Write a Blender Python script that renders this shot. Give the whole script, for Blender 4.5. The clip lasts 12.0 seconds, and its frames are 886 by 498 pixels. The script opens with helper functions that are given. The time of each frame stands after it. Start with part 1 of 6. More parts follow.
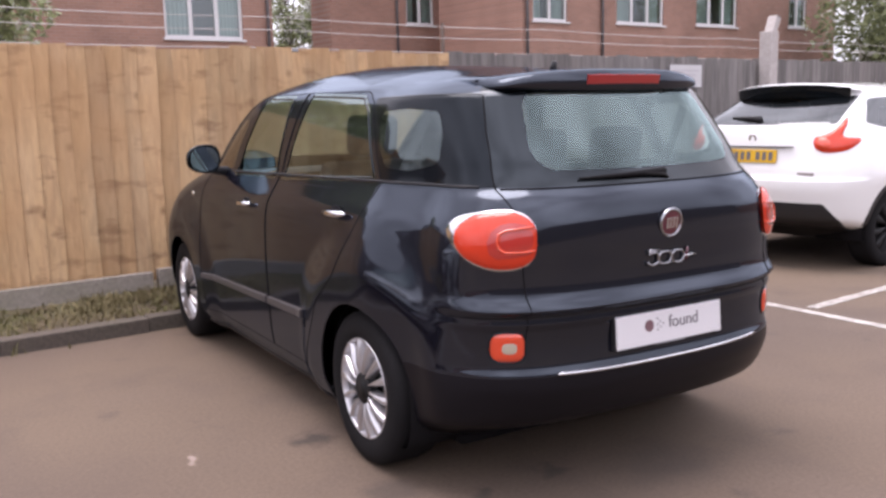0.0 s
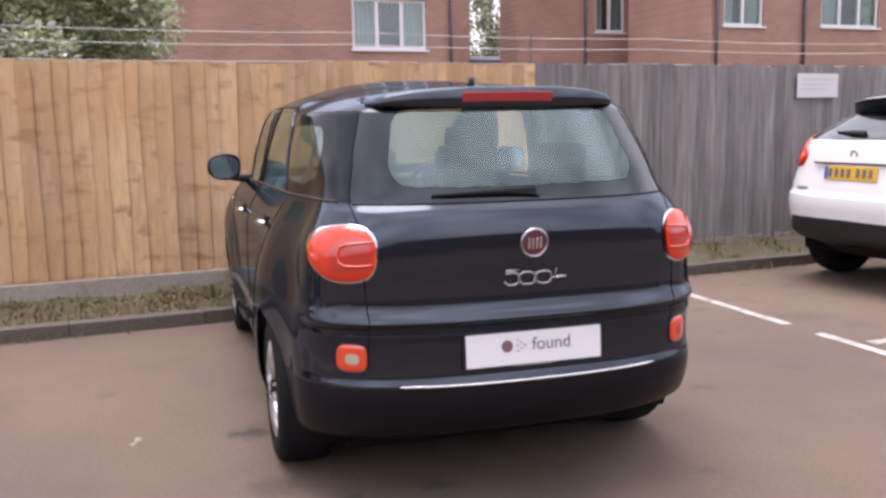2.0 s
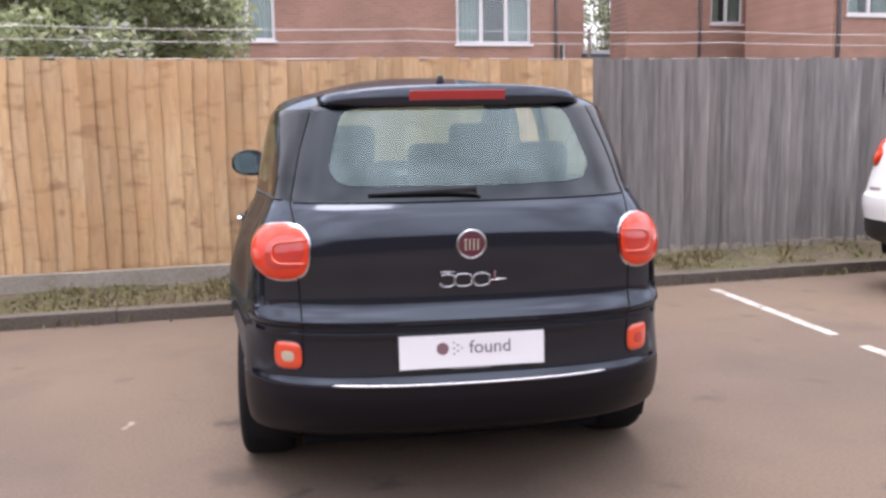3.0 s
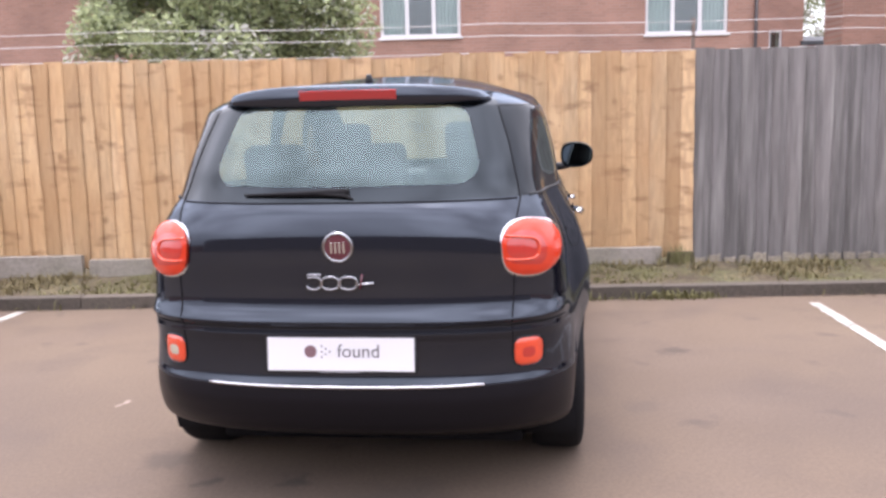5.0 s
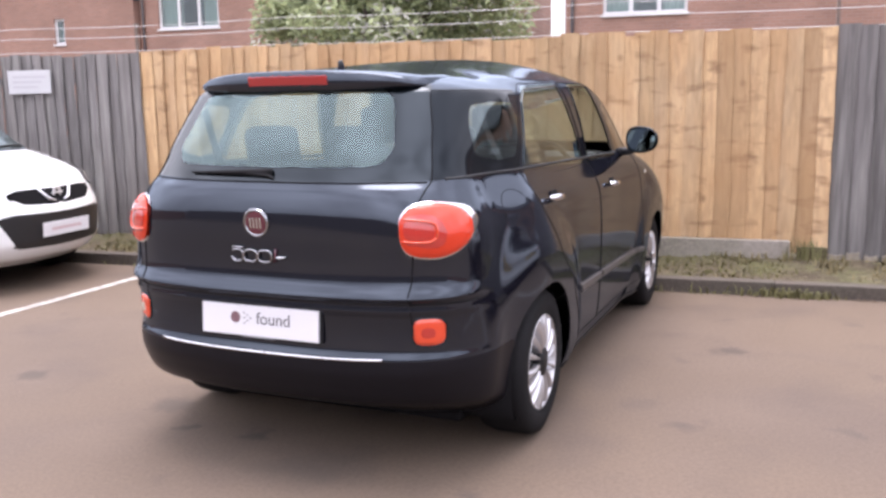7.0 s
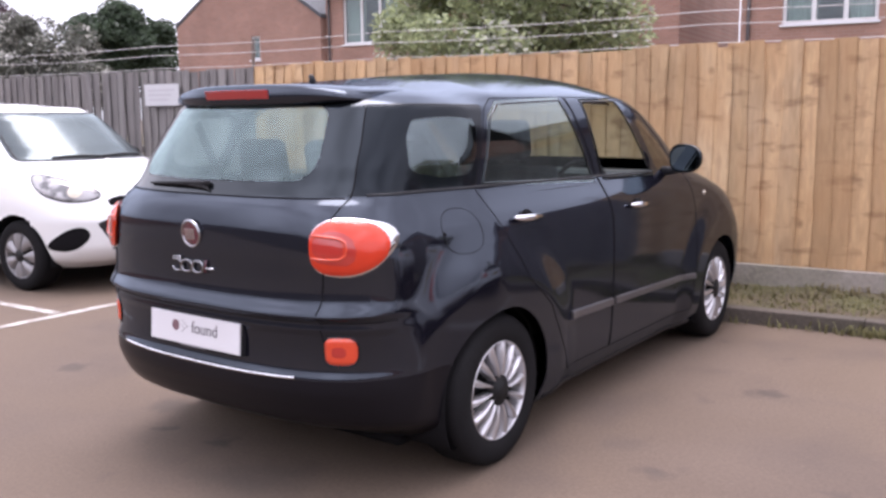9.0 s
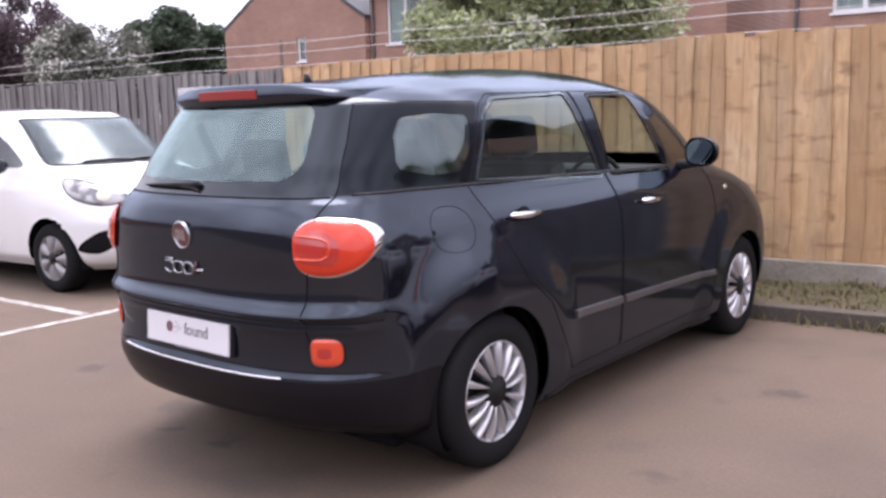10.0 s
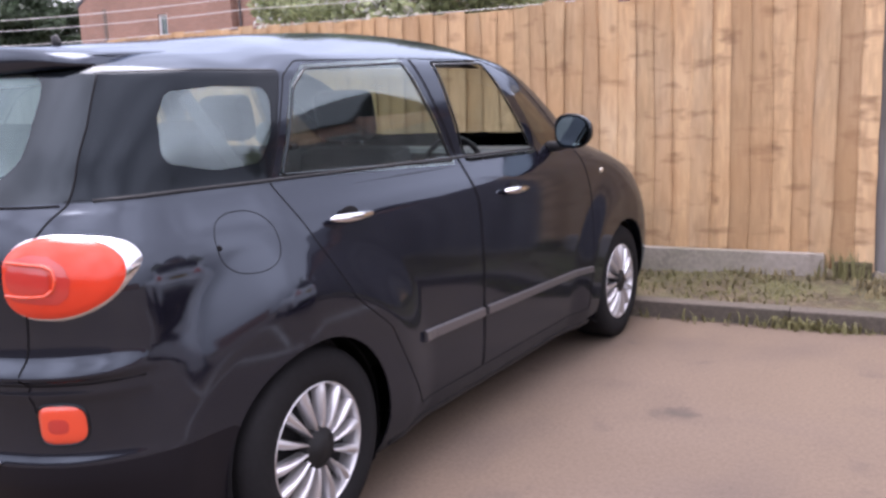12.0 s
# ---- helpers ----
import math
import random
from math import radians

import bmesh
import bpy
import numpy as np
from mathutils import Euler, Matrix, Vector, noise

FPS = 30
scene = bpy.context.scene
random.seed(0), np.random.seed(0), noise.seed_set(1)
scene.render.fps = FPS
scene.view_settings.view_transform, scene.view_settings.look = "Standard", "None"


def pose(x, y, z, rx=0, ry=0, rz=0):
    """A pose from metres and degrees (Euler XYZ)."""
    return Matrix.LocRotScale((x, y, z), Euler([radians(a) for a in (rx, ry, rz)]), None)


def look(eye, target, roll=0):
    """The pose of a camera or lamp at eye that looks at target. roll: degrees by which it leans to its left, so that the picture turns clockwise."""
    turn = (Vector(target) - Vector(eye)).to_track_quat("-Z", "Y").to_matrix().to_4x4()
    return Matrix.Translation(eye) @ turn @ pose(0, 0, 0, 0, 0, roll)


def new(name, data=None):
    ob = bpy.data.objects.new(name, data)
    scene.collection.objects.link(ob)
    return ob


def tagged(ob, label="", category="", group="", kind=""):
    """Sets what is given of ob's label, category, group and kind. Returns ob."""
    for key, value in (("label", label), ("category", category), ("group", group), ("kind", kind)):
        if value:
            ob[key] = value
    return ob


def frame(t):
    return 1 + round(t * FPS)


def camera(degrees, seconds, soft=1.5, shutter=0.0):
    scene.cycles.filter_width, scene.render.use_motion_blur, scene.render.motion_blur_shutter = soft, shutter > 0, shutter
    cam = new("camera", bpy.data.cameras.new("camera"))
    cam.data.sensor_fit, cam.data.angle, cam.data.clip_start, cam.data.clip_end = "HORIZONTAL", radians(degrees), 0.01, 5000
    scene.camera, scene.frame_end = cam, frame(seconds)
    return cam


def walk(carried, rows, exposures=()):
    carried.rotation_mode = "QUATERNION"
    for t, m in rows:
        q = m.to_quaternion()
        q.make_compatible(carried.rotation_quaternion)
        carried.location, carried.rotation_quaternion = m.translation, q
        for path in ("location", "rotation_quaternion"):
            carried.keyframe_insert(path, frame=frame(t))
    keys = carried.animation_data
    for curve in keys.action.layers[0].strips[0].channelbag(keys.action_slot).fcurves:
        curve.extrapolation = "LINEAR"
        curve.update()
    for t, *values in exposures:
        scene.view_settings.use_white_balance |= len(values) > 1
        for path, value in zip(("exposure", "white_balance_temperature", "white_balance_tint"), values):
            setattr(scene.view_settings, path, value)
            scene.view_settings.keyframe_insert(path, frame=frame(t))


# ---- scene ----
cam = camera(53.1, 12.0, soft=2.9)
PATH = [
    (0, (-0.356, 0.288, 1.405), (0.818, 1.878, 1.102), -1.5),
    (0.5, (-0.101, 0.041, 1.407), (0.969, 1.707, 1.123), -1.6),
    (1, (0.141, -0.138, 1.403), (1.113, 1.585, 1.11), -1.6),
    (1.5, (0.425, -0.249, 1.415), (1.301, 1.525, 1.122), -0.9),
    (2, (0.717, -0.408, 1.413), (1.467, 1.425, 1.136), -1.1),
    (2.5, (1.025, -0.56, 1.417), (1.617, 1.331, 1.14), -1.0),
    (3, (1.354, -0.585, 1.417), (1.838, 1.334, 1.133), -1.0),
    (5, (2.587, -0.652, 1.421), (2.569, 1.327, 1.131), -1.2),
    (5.5, (2.91, -0.68, 1.426), (2.73, 1.288, 1.114), -0.7),
    (6, (3.197, -0.609, 1.407), (2.878, 1.34, 1.087), -1.0),
    (6.5, (3.493, -0.559, 1.418), (3.021, 1.359, 1.107), -1.8),
    (7, (3.837, -0.555, 1.429), (3.247, 1.328, 1.1), -0.8),
    (9, (4.695, -0.05, 1.426), (3.704, 1.661, 1.13), -0.4),
    (9.5, (4.765, 0.048, 1.422), (3.718, 1.731, 1.153), -2.0),
    (10, (4.866, 0.12, 1.416), (3.774, 1.769, 1.118), -1.5),
    (10.5, (4.89, 0.193, 1.408), (3.786, 1.832, 1.104), -2.4),
    (11, (4.873, 0.28, 1.397), (3.783, 1.923, 1.06), -3.1),
    (11.5, (4.743, 0.598, 1.388), (3.735, 2.288, 1.028), -2.6),
    (12, (4.643, 0.941, 1.387), (3.775, 2.709, 1.037), -2.1),
]
# stops, kelvin and tint of the camera's automatic exposure
EXPOSE = [(0.0, 0.00, 6540, 24), (1.5, 0.02, 6540, 24), (2.5, 0.22, 6520, 23), (3.2, 0.35, 6480, 20), (5.0, 0.60, 6410, 21), (7.0, 0.54, 6380, 21), (9.0, 0.22, 6320, 25), (10.5, 0.20, 6320, 25), (11.4, 0.22, 6320, 25), (12.0, 0.47, 6280, 26)]
walk(cam, [(t, look(eye, target, roll)) for t, eye, target, roll in PATH], EXPOSE)

# ---- light ----
world = bpy.data.worlds.new("overcast_sky")
scene.world = world
world.use_nodes = True
wn, wl = world.node_tree.nodes, world.node_tree.links
sky = wn.new("ShaderNodeTexSky")
sky.sky_type = "NISHITA"
sky.sun_disc = False
sky.sun_elevation, sky.sun_rotation = radians(78), radians(-27)
sky.air_density, sky.dust_density, sky.ozone_density = 1.0, 6.0, 1.0
grey = wn.new("ShaderNodeHueSaturation")
grey.inputs["Saturation"].default_value = 0.22
wl.new(sky.outputs[0], grey.inputs["Color"])
# a closed cloud layer: mostly even white, brighter overhead than at the horizon, with soft broken patches
veil = wn.new("ShaderNodeMix")
veil.data_type = "RGBA"
veil.inputs[0].default_value = 0.85
veil.inputs[7].default_value = (6.0, 6.25, 6.7, 1)
wl.new(grey.outputs[0], veil.inputs[6])
wtc, wsep = wn.new("ShaderNodeTexCoord"), wn.new("ShaderNodeSeparateXYZ")
cloud = wn.new("ShaderNodeTexNoise")
cloud.inputs["Scale"].default_value, cloud.inputs["Detail"].default_value = 2.6, 5.0
wl.new(wtc.outputs["Generated"], cloud.inputs["Vector"])
wl.new(wtc.outputs["Generated"], wsep.inputs[0])
cramp, lift_, cmul0 = wn.new("ShaderNodeMapRange"), wn.new("ShaderNodeMapRange"), wn.new("ShaderNodeMath")
cramp.inputs["From Min"].default_value, cramp.inputs["From Max"].default_value = 0.36, 0.66
cramp.inputs["To Min"].default_value, cramp.inputs["To Max"].default_value = 0.70, 1.30
bend = wn.new("ShaderNodeMath")
bend.operation, bend.inputs[1].default_value = "POWER", 0.55
rise_ = wn.new("ShaderNodeMath")
rise_.operation, rise_.inputs[1].default_value, rise_.inputs[2].default_value = "MULTIPLY_ADD", 2.15, 0.76
wl.new(cloud.outputs["Fac"], cramp.inputs["Value"])
wl.new(wsep.outputs["Z"], lift_.inputs["Value"])
cmul0.operation = "MULTIPLY"
wl.new(cramp.outputs[0], cmul0.inputs[0])
wl.new(lift_.outputs[0], bend.inputs[0])
wl.new(bend.outputs[0], rise_.inputs[0])
wl.new(rise_.outputs[0], cmul0.inputs[1])
cmul = wn.new("ShaderNodeVectorMath")
cmul.operation = "SCALE"
wl.new(veil.outputs[2], cmul.inputs[0])
wl.new(cmul0.outputs[0], cmul.inputs["Scale"])
wl.new(cmul.outputs[0], wn["Background"].inputs["Color"])
wn["Background"].inputs["Strength"].default_value = 0.150
sun_data = bpy.data.lights.new("sun", "SUN")
sun_data.energy, sun_data.angle, sun_data.color = 3.0, radians(38), (1.0, 0.97, 0.94)
sun = new("sun", sun_data)
sun.matrix_world = look((-2, 4, 22), (0, 0, 0))

# ---- materials ----


def mat(name, col, rough=0.6, metal=0.0, grain=None, stain=None, bump=None, coat=0.0, vary=0.0, stretch=(1, 1, 1), spec=0.5, emit=None):
    """A procedural surface. grain: (scale, amount) fine tone; stain: (scale, amount, colour) large patches;
    bump: (scale, strength, distance); vary: tone change from piece to piece."""
    m = bpy.data.materials.new(name)
    m.use_nodes = True
    n, l = m.node_tree.nodes, m.node_tree.links
    b = n["Principled BSDF"]
    b.inputs["Base Color"].default_value = (*col, 1)
    b.inputs["Roughness"].default_value = rough
    b.inputs["Metallic"].default_value = metal
    b.inputs["Coat Weight"].default_value = coat
    b.inputs["Coat Roughness"].default_value = 0.04
    b.inputs["Specular IOR Level"].default_value = spec
    if emit:
        b.inputs["Emission Color"].default_value, b.inputs["Emission Strength"].default_value = (*col, 1), emit
    if not (grain or stain or bump or vary):
        return m
    tc, info, mp = n.new("ShaderNodeTexCoord"), n.new("ShaderNodeObjectInfo"), n.new("ShaderNodeMapping")
    shift = n.new("ShaderNodeMath")
    shift.operation, shift.inputs[1].default_value = "MULTIPLY", 57.0 if vary else 0.0
    l.new(info.outputs["Random"], shift.inputs[0])
    l.new(tc.outputs["Object"], mp.inputs["Vector"])
    l.new(shift.outputs[0], mp.inputs["Location"])
    mp.inputs["Scale"].default_value = stretch
    last = None

    def layer(fac, colour):
        nonlocal last
        mix = n.new("ShaderNodeMix")
        mix.data_type = "RGBA"
        l.new(fac, mix.inputs[0])
        if last:
            l.new(last, mix.inputs[6])
        else:
            mix.inputs[6].default_value = (*col, 1)
        mix.inputs[7].default_value = (*colour, 1)
        last = mix.outputs[2]

    def cloudy(scale, lo, hi, top, detail=5.0):
        t = n.new("ShaderNodeTexNoise")
        t.inputs["Scale"].default_value, t.inputs["Detail"].default_value = scale, detail
        l.new(mp.outputs[0], t.inputs["Vector"])
        r = n.new("ShaderNodeMapRange")
        r.inputs["From Min"].default_value, r.inputs["From Max"].default_value, r.inputs["To Max"].default_value = lo, hi, top
        l.new(t.outputs["Fac"], r.inputs["Value"])
        return r.outputs[0]

    for st in ([stain] if isinstance(stain, tuple) else stain or ()):
        layer(cloudy(st[0], st[3] if len(st) > 3 else 0.48, st[4] if len(st) > 4 else 0.72, st[1]), st[2])
    if grain:
        layer(cloudy(grain[0], 0.4, 0.65, grain[1], 8.0), tuple(c * 0.45 for c in col))
        layer(cloudy(grain[0] * 1.7, 0.52, 0.75, grain[1], 8.0), tuple(min(1, c * 1.5) for c in col))
    if vary:
        hsv, mr = n.new("ShaderNodeHueSaturation"), n.new("ShaderNodeMapRange")
        mr.inputs["To Min"].default_value, mr.inputs["To Max"].default_value = 1 - vary, 1 + vary
        l.new(info.outputs["Random"], mr.inputs["Value"])
        l.new(mr.outputs[0], hsv.inputs["Value"])
        if last:
            l.new(last, hsv.inputs["Color"])
        else:
            hsv.inputs["Color"].default_value = (*col, 1)
        last = hsv.outputs[0]
    if last:
        l.new(last, b.inputs["Base Color"])
    if bump:
        t, bn = n.new("ShaderNodeTexNoise"), n.new("ShaderNodeBump")
        t.inputs["Scale"].default_value, t.inputs["Detail"].default_value = bump[0], 6
        l.new(mp.outputs[0], t.inputs["Vector"])
        bn.inputs["Strength"].default_value, bn.inputs["Distance"].default_value = bump[1], bump[2]
        l.new(t.outputs["Fac"], bn.inputs["Height"])
        l.new(bn.outputs[0], b.inputs["Normal"])
    return m


def glass(name, tint, gloss=0.03, mirror=0.085, sheen=(0.95, 0.98, 1.0)):
    """A thin pane: it lets light straight through, tinted, and mirrors more at a flat angle."""
    m = bpy.data.materials.new(name)
    m.use_nodes = True
    n, l = m.node_tree.nodes, m.node_tree.links
    n.remove(n["Principled BSDF"])
    tr, gl, lw, mix = n.new("ShaderNodeBsdfTransparent"), n.new("ShaderNodeBsdfGlossy"), n.new("ShaderNodeLayerWeight"), n.new("ShaderNodeMixShader")
    tr.inputs[0].default_value = (*tint, 1)
    gl.inputs["Color"].default_value, gl.inputs["Roughness"].default_value = (*sheen, 1), gloss
    lw.inputs["Blend"].default_value = 0.5
    pw, mr = n.new("ShaderNodeMath"), n.new("ShaderNodeMapRange")
    pw.operation, pw.inputs[1].default_value = "POWER", 4.0
    l.new(lw.outputs["Facing"], pw.inputs[0])
    mr.inputs["To Min"].default_value = mirror
    l.new(pw.outputs[0], mr.inputs["Value"])
    l.new(mr.outputs[0], mix.inputs[0])
    l.new(tr.outputs[0], mix.inputs[1])
    l.new(gl.outputs[0], mix.inputs[2])
    l.new(mix.outputs[0], n["Material Output"].inputs["Surface"])
    return m


TARMAC = mat("worn_tarmac", (0.1077, 0.07548, 0.05343), 0.92, grain=(55, 0.32), stain=[(0.16, 0.85, (0.14, 0.1, 0.0687), 0.47, 0.60), (0.45, 0.7, (0.07973, 0.05682, 0.04496), 0.46, 0.64), (0.9, 0.5, (0.1357, 0.09667, 0.07124), 0.50, 0.68), (1.7, 0.5, (0.07124, 0.05173, 0.0424), 0.52, 0.70), (3.1, 0.6, (0.0458, 0.03477, 0.03138), 0.64, 0.74), (24, 0.35, (0.1696, 0.1272, 0.09926), 0.66, 0.76)], bump=(110, 0.22, 0.005))
# oil drips, a broad darker patch at the black car's tail and one scuffed chip at known places on the tarmac: x, y,
# reach, strength, colour
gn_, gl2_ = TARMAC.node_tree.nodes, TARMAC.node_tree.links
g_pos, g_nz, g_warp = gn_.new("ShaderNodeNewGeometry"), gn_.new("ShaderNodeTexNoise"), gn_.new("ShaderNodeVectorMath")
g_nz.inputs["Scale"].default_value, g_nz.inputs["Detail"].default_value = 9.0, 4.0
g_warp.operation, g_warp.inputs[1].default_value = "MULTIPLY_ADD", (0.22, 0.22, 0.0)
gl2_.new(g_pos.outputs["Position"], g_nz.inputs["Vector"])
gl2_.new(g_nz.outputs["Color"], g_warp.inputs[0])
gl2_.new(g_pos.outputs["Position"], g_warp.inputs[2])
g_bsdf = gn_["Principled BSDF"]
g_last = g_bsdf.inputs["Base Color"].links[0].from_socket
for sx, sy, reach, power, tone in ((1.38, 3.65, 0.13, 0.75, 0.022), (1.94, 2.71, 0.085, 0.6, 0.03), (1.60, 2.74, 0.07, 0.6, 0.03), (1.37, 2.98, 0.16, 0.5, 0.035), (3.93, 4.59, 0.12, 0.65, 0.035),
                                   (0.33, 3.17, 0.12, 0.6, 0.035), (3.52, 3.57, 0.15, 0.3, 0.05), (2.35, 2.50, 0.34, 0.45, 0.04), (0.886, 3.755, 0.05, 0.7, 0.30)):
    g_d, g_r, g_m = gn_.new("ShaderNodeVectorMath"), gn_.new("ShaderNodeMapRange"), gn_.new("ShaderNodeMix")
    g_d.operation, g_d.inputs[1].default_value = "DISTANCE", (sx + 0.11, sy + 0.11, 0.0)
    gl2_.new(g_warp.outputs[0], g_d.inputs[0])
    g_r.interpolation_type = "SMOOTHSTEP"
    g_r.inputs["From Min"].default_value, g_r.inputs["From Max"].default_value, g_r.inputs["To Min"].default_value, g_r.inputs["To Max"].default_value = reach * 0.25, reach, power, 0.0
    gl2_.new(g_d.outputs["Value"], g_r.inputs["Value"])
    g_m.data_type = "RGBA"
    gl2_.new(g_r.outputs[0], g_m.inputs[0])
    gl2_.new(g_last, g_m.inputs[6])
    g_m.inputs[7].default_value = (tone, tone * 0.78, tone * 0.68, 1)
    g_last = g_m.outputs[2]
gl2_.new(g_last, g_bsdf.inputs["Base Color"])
LINE = mat("worn_line_paint", (0.385, 0.362, 0.335), 0.8, grain=(9, 0.55), stain=[(5, 0.8, (0.192, 0.152, 0.128)), (14, 0.9, (0.144, 0.112, 0.092), 0.55, 0.66)], bump=(90, 0.4, 0.003))
KERB = mat("kerb_concrete", (0.094, 0.077, 0.063), 0.9, grain=(40, 0.5), stain=(2.2, 0.6, (0.088, 0.08, 0.06)), bump=(60, 0.5, 0.006), vary=0.1)
SOIL = mat("mossy_verge", (0.096, 0.073, 0.044), 0.95, grain=(25, 0.7), stain=[(1.7, 0.8, (0.105, 0.108, 0.042), 0.44, 0.60), (3.0, 0.75, (0.160, 0.126, 0.074), 0.50, 0.66), (5.0, 0.7, (0.052, 0.033, 0.024), 0.56, 0.68)], bump=(30, 0.9, 0.03))
GRASS = mat("dull_grass", (0.122, 0.112, 0.044), 0.8, vary=0.2)
LITTER = mat("dead_leaves", (0.085, 0.055, 0.035), 0.9, grain=(60, 0.4))
DRYGRASS = mat("dry_grass", (0.168, 0.136, 0.066), 0.85)
NEWWOOD = mat("new_fence_wood", (0.5002, 0.3306, 0.1774), 0.78, grain=(9, 0.30), stain=[(2.4, 0.5, (0.3649, 0.2124, 0.1103)), (1.1, 0.5, (0.559, 0.4117, 0.2662), 0.46, 0.66), (4.5, 0.4, (0.4179, 0.2506, 0.1343), 0.52, 0.64)], bump=(14, 0.4, 0.007), vary=0.19, stretch=(3.2, 3.2, 1.0))
# knots in the new boards
kn, kl = NEWWOOD.node_tree.nodes, NEWWOOD.node_tree.links
kb = kn["Principled BSDF"]
kvor, kr, kmix = kn.new("ShaderNodeTexVoronoi"), kn.new("ShaderNodeMapRange"), kn.new("ShaderNodeMix")
kvor.inputs["Scale"].default_value = 1.0
kmul, kadd, krand, ktc = kn.new("ShaderNodeVectorMath"), kn.new("ShaderNodeVectorMath"), kn.new("ShaderNodeObjectInfo"), kn.new("ShaderNodeTexCoord")
kmul.operation, kmul.inputs[1].default_value = "MULTIPLY", (7.0, 0.0, 10.5)
kadd.operation = "MULTIPLY_ADD"
kadd.inputs[1].default_value = (31.0, 0.0, 47.0)
kl.new(ktc.outputs["Object"], kmul.inputs[0])
kl.new(krand.outputs["Random"], kadd.inputs[0])
kl.new(kmul.outputs[0], kadd.inputs[2])
kl.new(kadd.outputs[0], kvor.inputs["Vector"])
kr.inputs["From Min"].default_value, kr.inputs["From Max"].default_value, kr.inputs["To Min"].default_value, kr.inputs["To Max"].default_value = 0.04, 0.26, 0.8, 0.0
kl.new(kvor.outputs["Distance"], kr.inputs["Value"])
ksep, kpick, kand = kn.new("ShaderNodeSeparateColor"), kn.new("ShaderNodeMath"), kn.new("ShaderNodeMath")
kpick.operation, kpick.inputs[1].default_value, kand.operation = "GREATER_THAN", 0.74, "MULTIPLY"
kl.new(kvor.outputs["Color"], ksep.inputs[0])
kl.new(ksep.outputs[0], kpick.inputs[0])
kl.new(kpick.outputs[0], kand.inputs[0])
kl.new(kr.outputs[0], kand.inputs[1])
kmix.data_type = "RGBA"
kl.new(kand.outputs[0], kmix.inputs[0])
kl.new(kb.inputs["Base Color"].links[0].from_socket, kmix.inputs[6])
kmix.inputs[7].default_value = (0.115, 0.055, 0.027, 1)
# rows of dark dashes that run on across neighbouring boards
dgeo, dmap, dnz, dr, dmix = kn.new("ShaderNodeNewGeometry"), kn.new("ShaderNodeMapping"), kn.new("ShaderNodeTexNoise"), kn.new("ShaderNodeMapRange"), kn.new("ShaderNodeMix")
dmap.inputs["Scale"].default_value = (3.6, 0.0, 9.0)
dnz.inputs["Scale"].default_value, dnz.inputs["Detail"].default_value = 1.0, 3.0
kl.new(dgeo.outputs["Position"], dmap.inputs[0])
kl.new(dmap.outputs[0], dnz.inputs["Vector"])
dr.inputs["From Min"].default_value, dr.inputs["From Max"].default_value, dr.inputs["To Max"].default_value = 0.555, 0.69, 0.72
kl.new(dnz.outputs["Fac"], dr.inputs["Value"])
dmix.data_type = "RGBA"
kl.new(dr.outputs[0], dmix.inputs[0])
kl.new(kmix.outputs[2], dmix.inputs[6])
dmix.inputs[7].default_value = (0.165, 0.085, 0.043, 1)
# broad patches where the preservative has gone on thicker and warmer
wmap, wnz, wr, wmix = kn.new("ShaderNodeMapping"), kn.new("ShaderNodeTexNoise"), kn.new("ShaderNodeMapRange"), kn.new("ShaderNodeMix")
wmap.inputs["Scale"].default_value, wmap.inputs["Location"].default_value = (1.5, 0.0, 1.1), (3.7, 0.0, 1.9)
wnz.inputs["Scale"].default_value, wnz.inputs["Detail"].default_value = 1.0, 4.0
kl.new(dgeo.outputs["Position"], wmap.inputs[0])
kl.new(wmap.outputs[0], wnz.inputs["Vector"])
wr.inputs["From Min"].default_value, wr.inputs["From Max"].default_value, wr.inputs["To Max"].default_value = 0.42, 0.64, 0.50
kl.new(wnz.outputs["Fac"], wr.inputs["Value"])
wmix.data_type = "RGBA"
kl.new(wr.outputs[0], wmix.inputs[0])
kl.new(dmix.outputs[2], wmix.inputs[6])
wmix.inputs[7].default_value = (0.45, 0.252, 0.110, 1)
# some boards are redder than others
tnz, tr, tmix = kn.new("ShaderNodeTexWhiteNoise"), kn.new("ShaderNodeMapRange"), kn.new("ShaderNodeMix")
tnz.noise_dimensions = "1D"
kl.new(krand.outputs["Random"], tnz.inputs["W"])
tr.inputs["From Min"].default_value, tr.inputs["From Max"].default_value, tr.inputs["To Max"].default_value = 0.55, 1.0, 0.42
kl.new(tnz.outputs["Value"], tr.inputs["Value"])
tmix.data_type = "RGBA"
kl.new(tr.outputs[0], tmix.inputs[0])
kl.new(wmix.outputs[2], tmix.inputs[6])
tmix.inputs[7].default_value = (0.30, 0.165, 0.075, 1)
kl.new(tmix.outputs[2], kb.inputs["Base Color"])
OLDWOOD = mat("weathered_grey_wood", (0.176, 0.163, 0.158), 0.88, grain=(8, 0.46), stain=[(2.0, 0.5, (0.105, 0.097, 0.094)), (0.9, 0.5, (0.215, 0.193, 0.180), 0.48, 0.64), (4.2, 0.65, (0.275, 0.262, 0.245), 0.54, 0.68), (3.0, 0.6, (0.082, 0.074, 0.068), 0.56, 0.70)], bump=(14, 0.5, 0.008), vary=0.17, stretch=(3.0, 3.0, 0.4))
ROT = mat("pale_split_board_end", (0.264, 0.228, 0.18), 0.9, grain=(30, 0.5), vary=0.15)
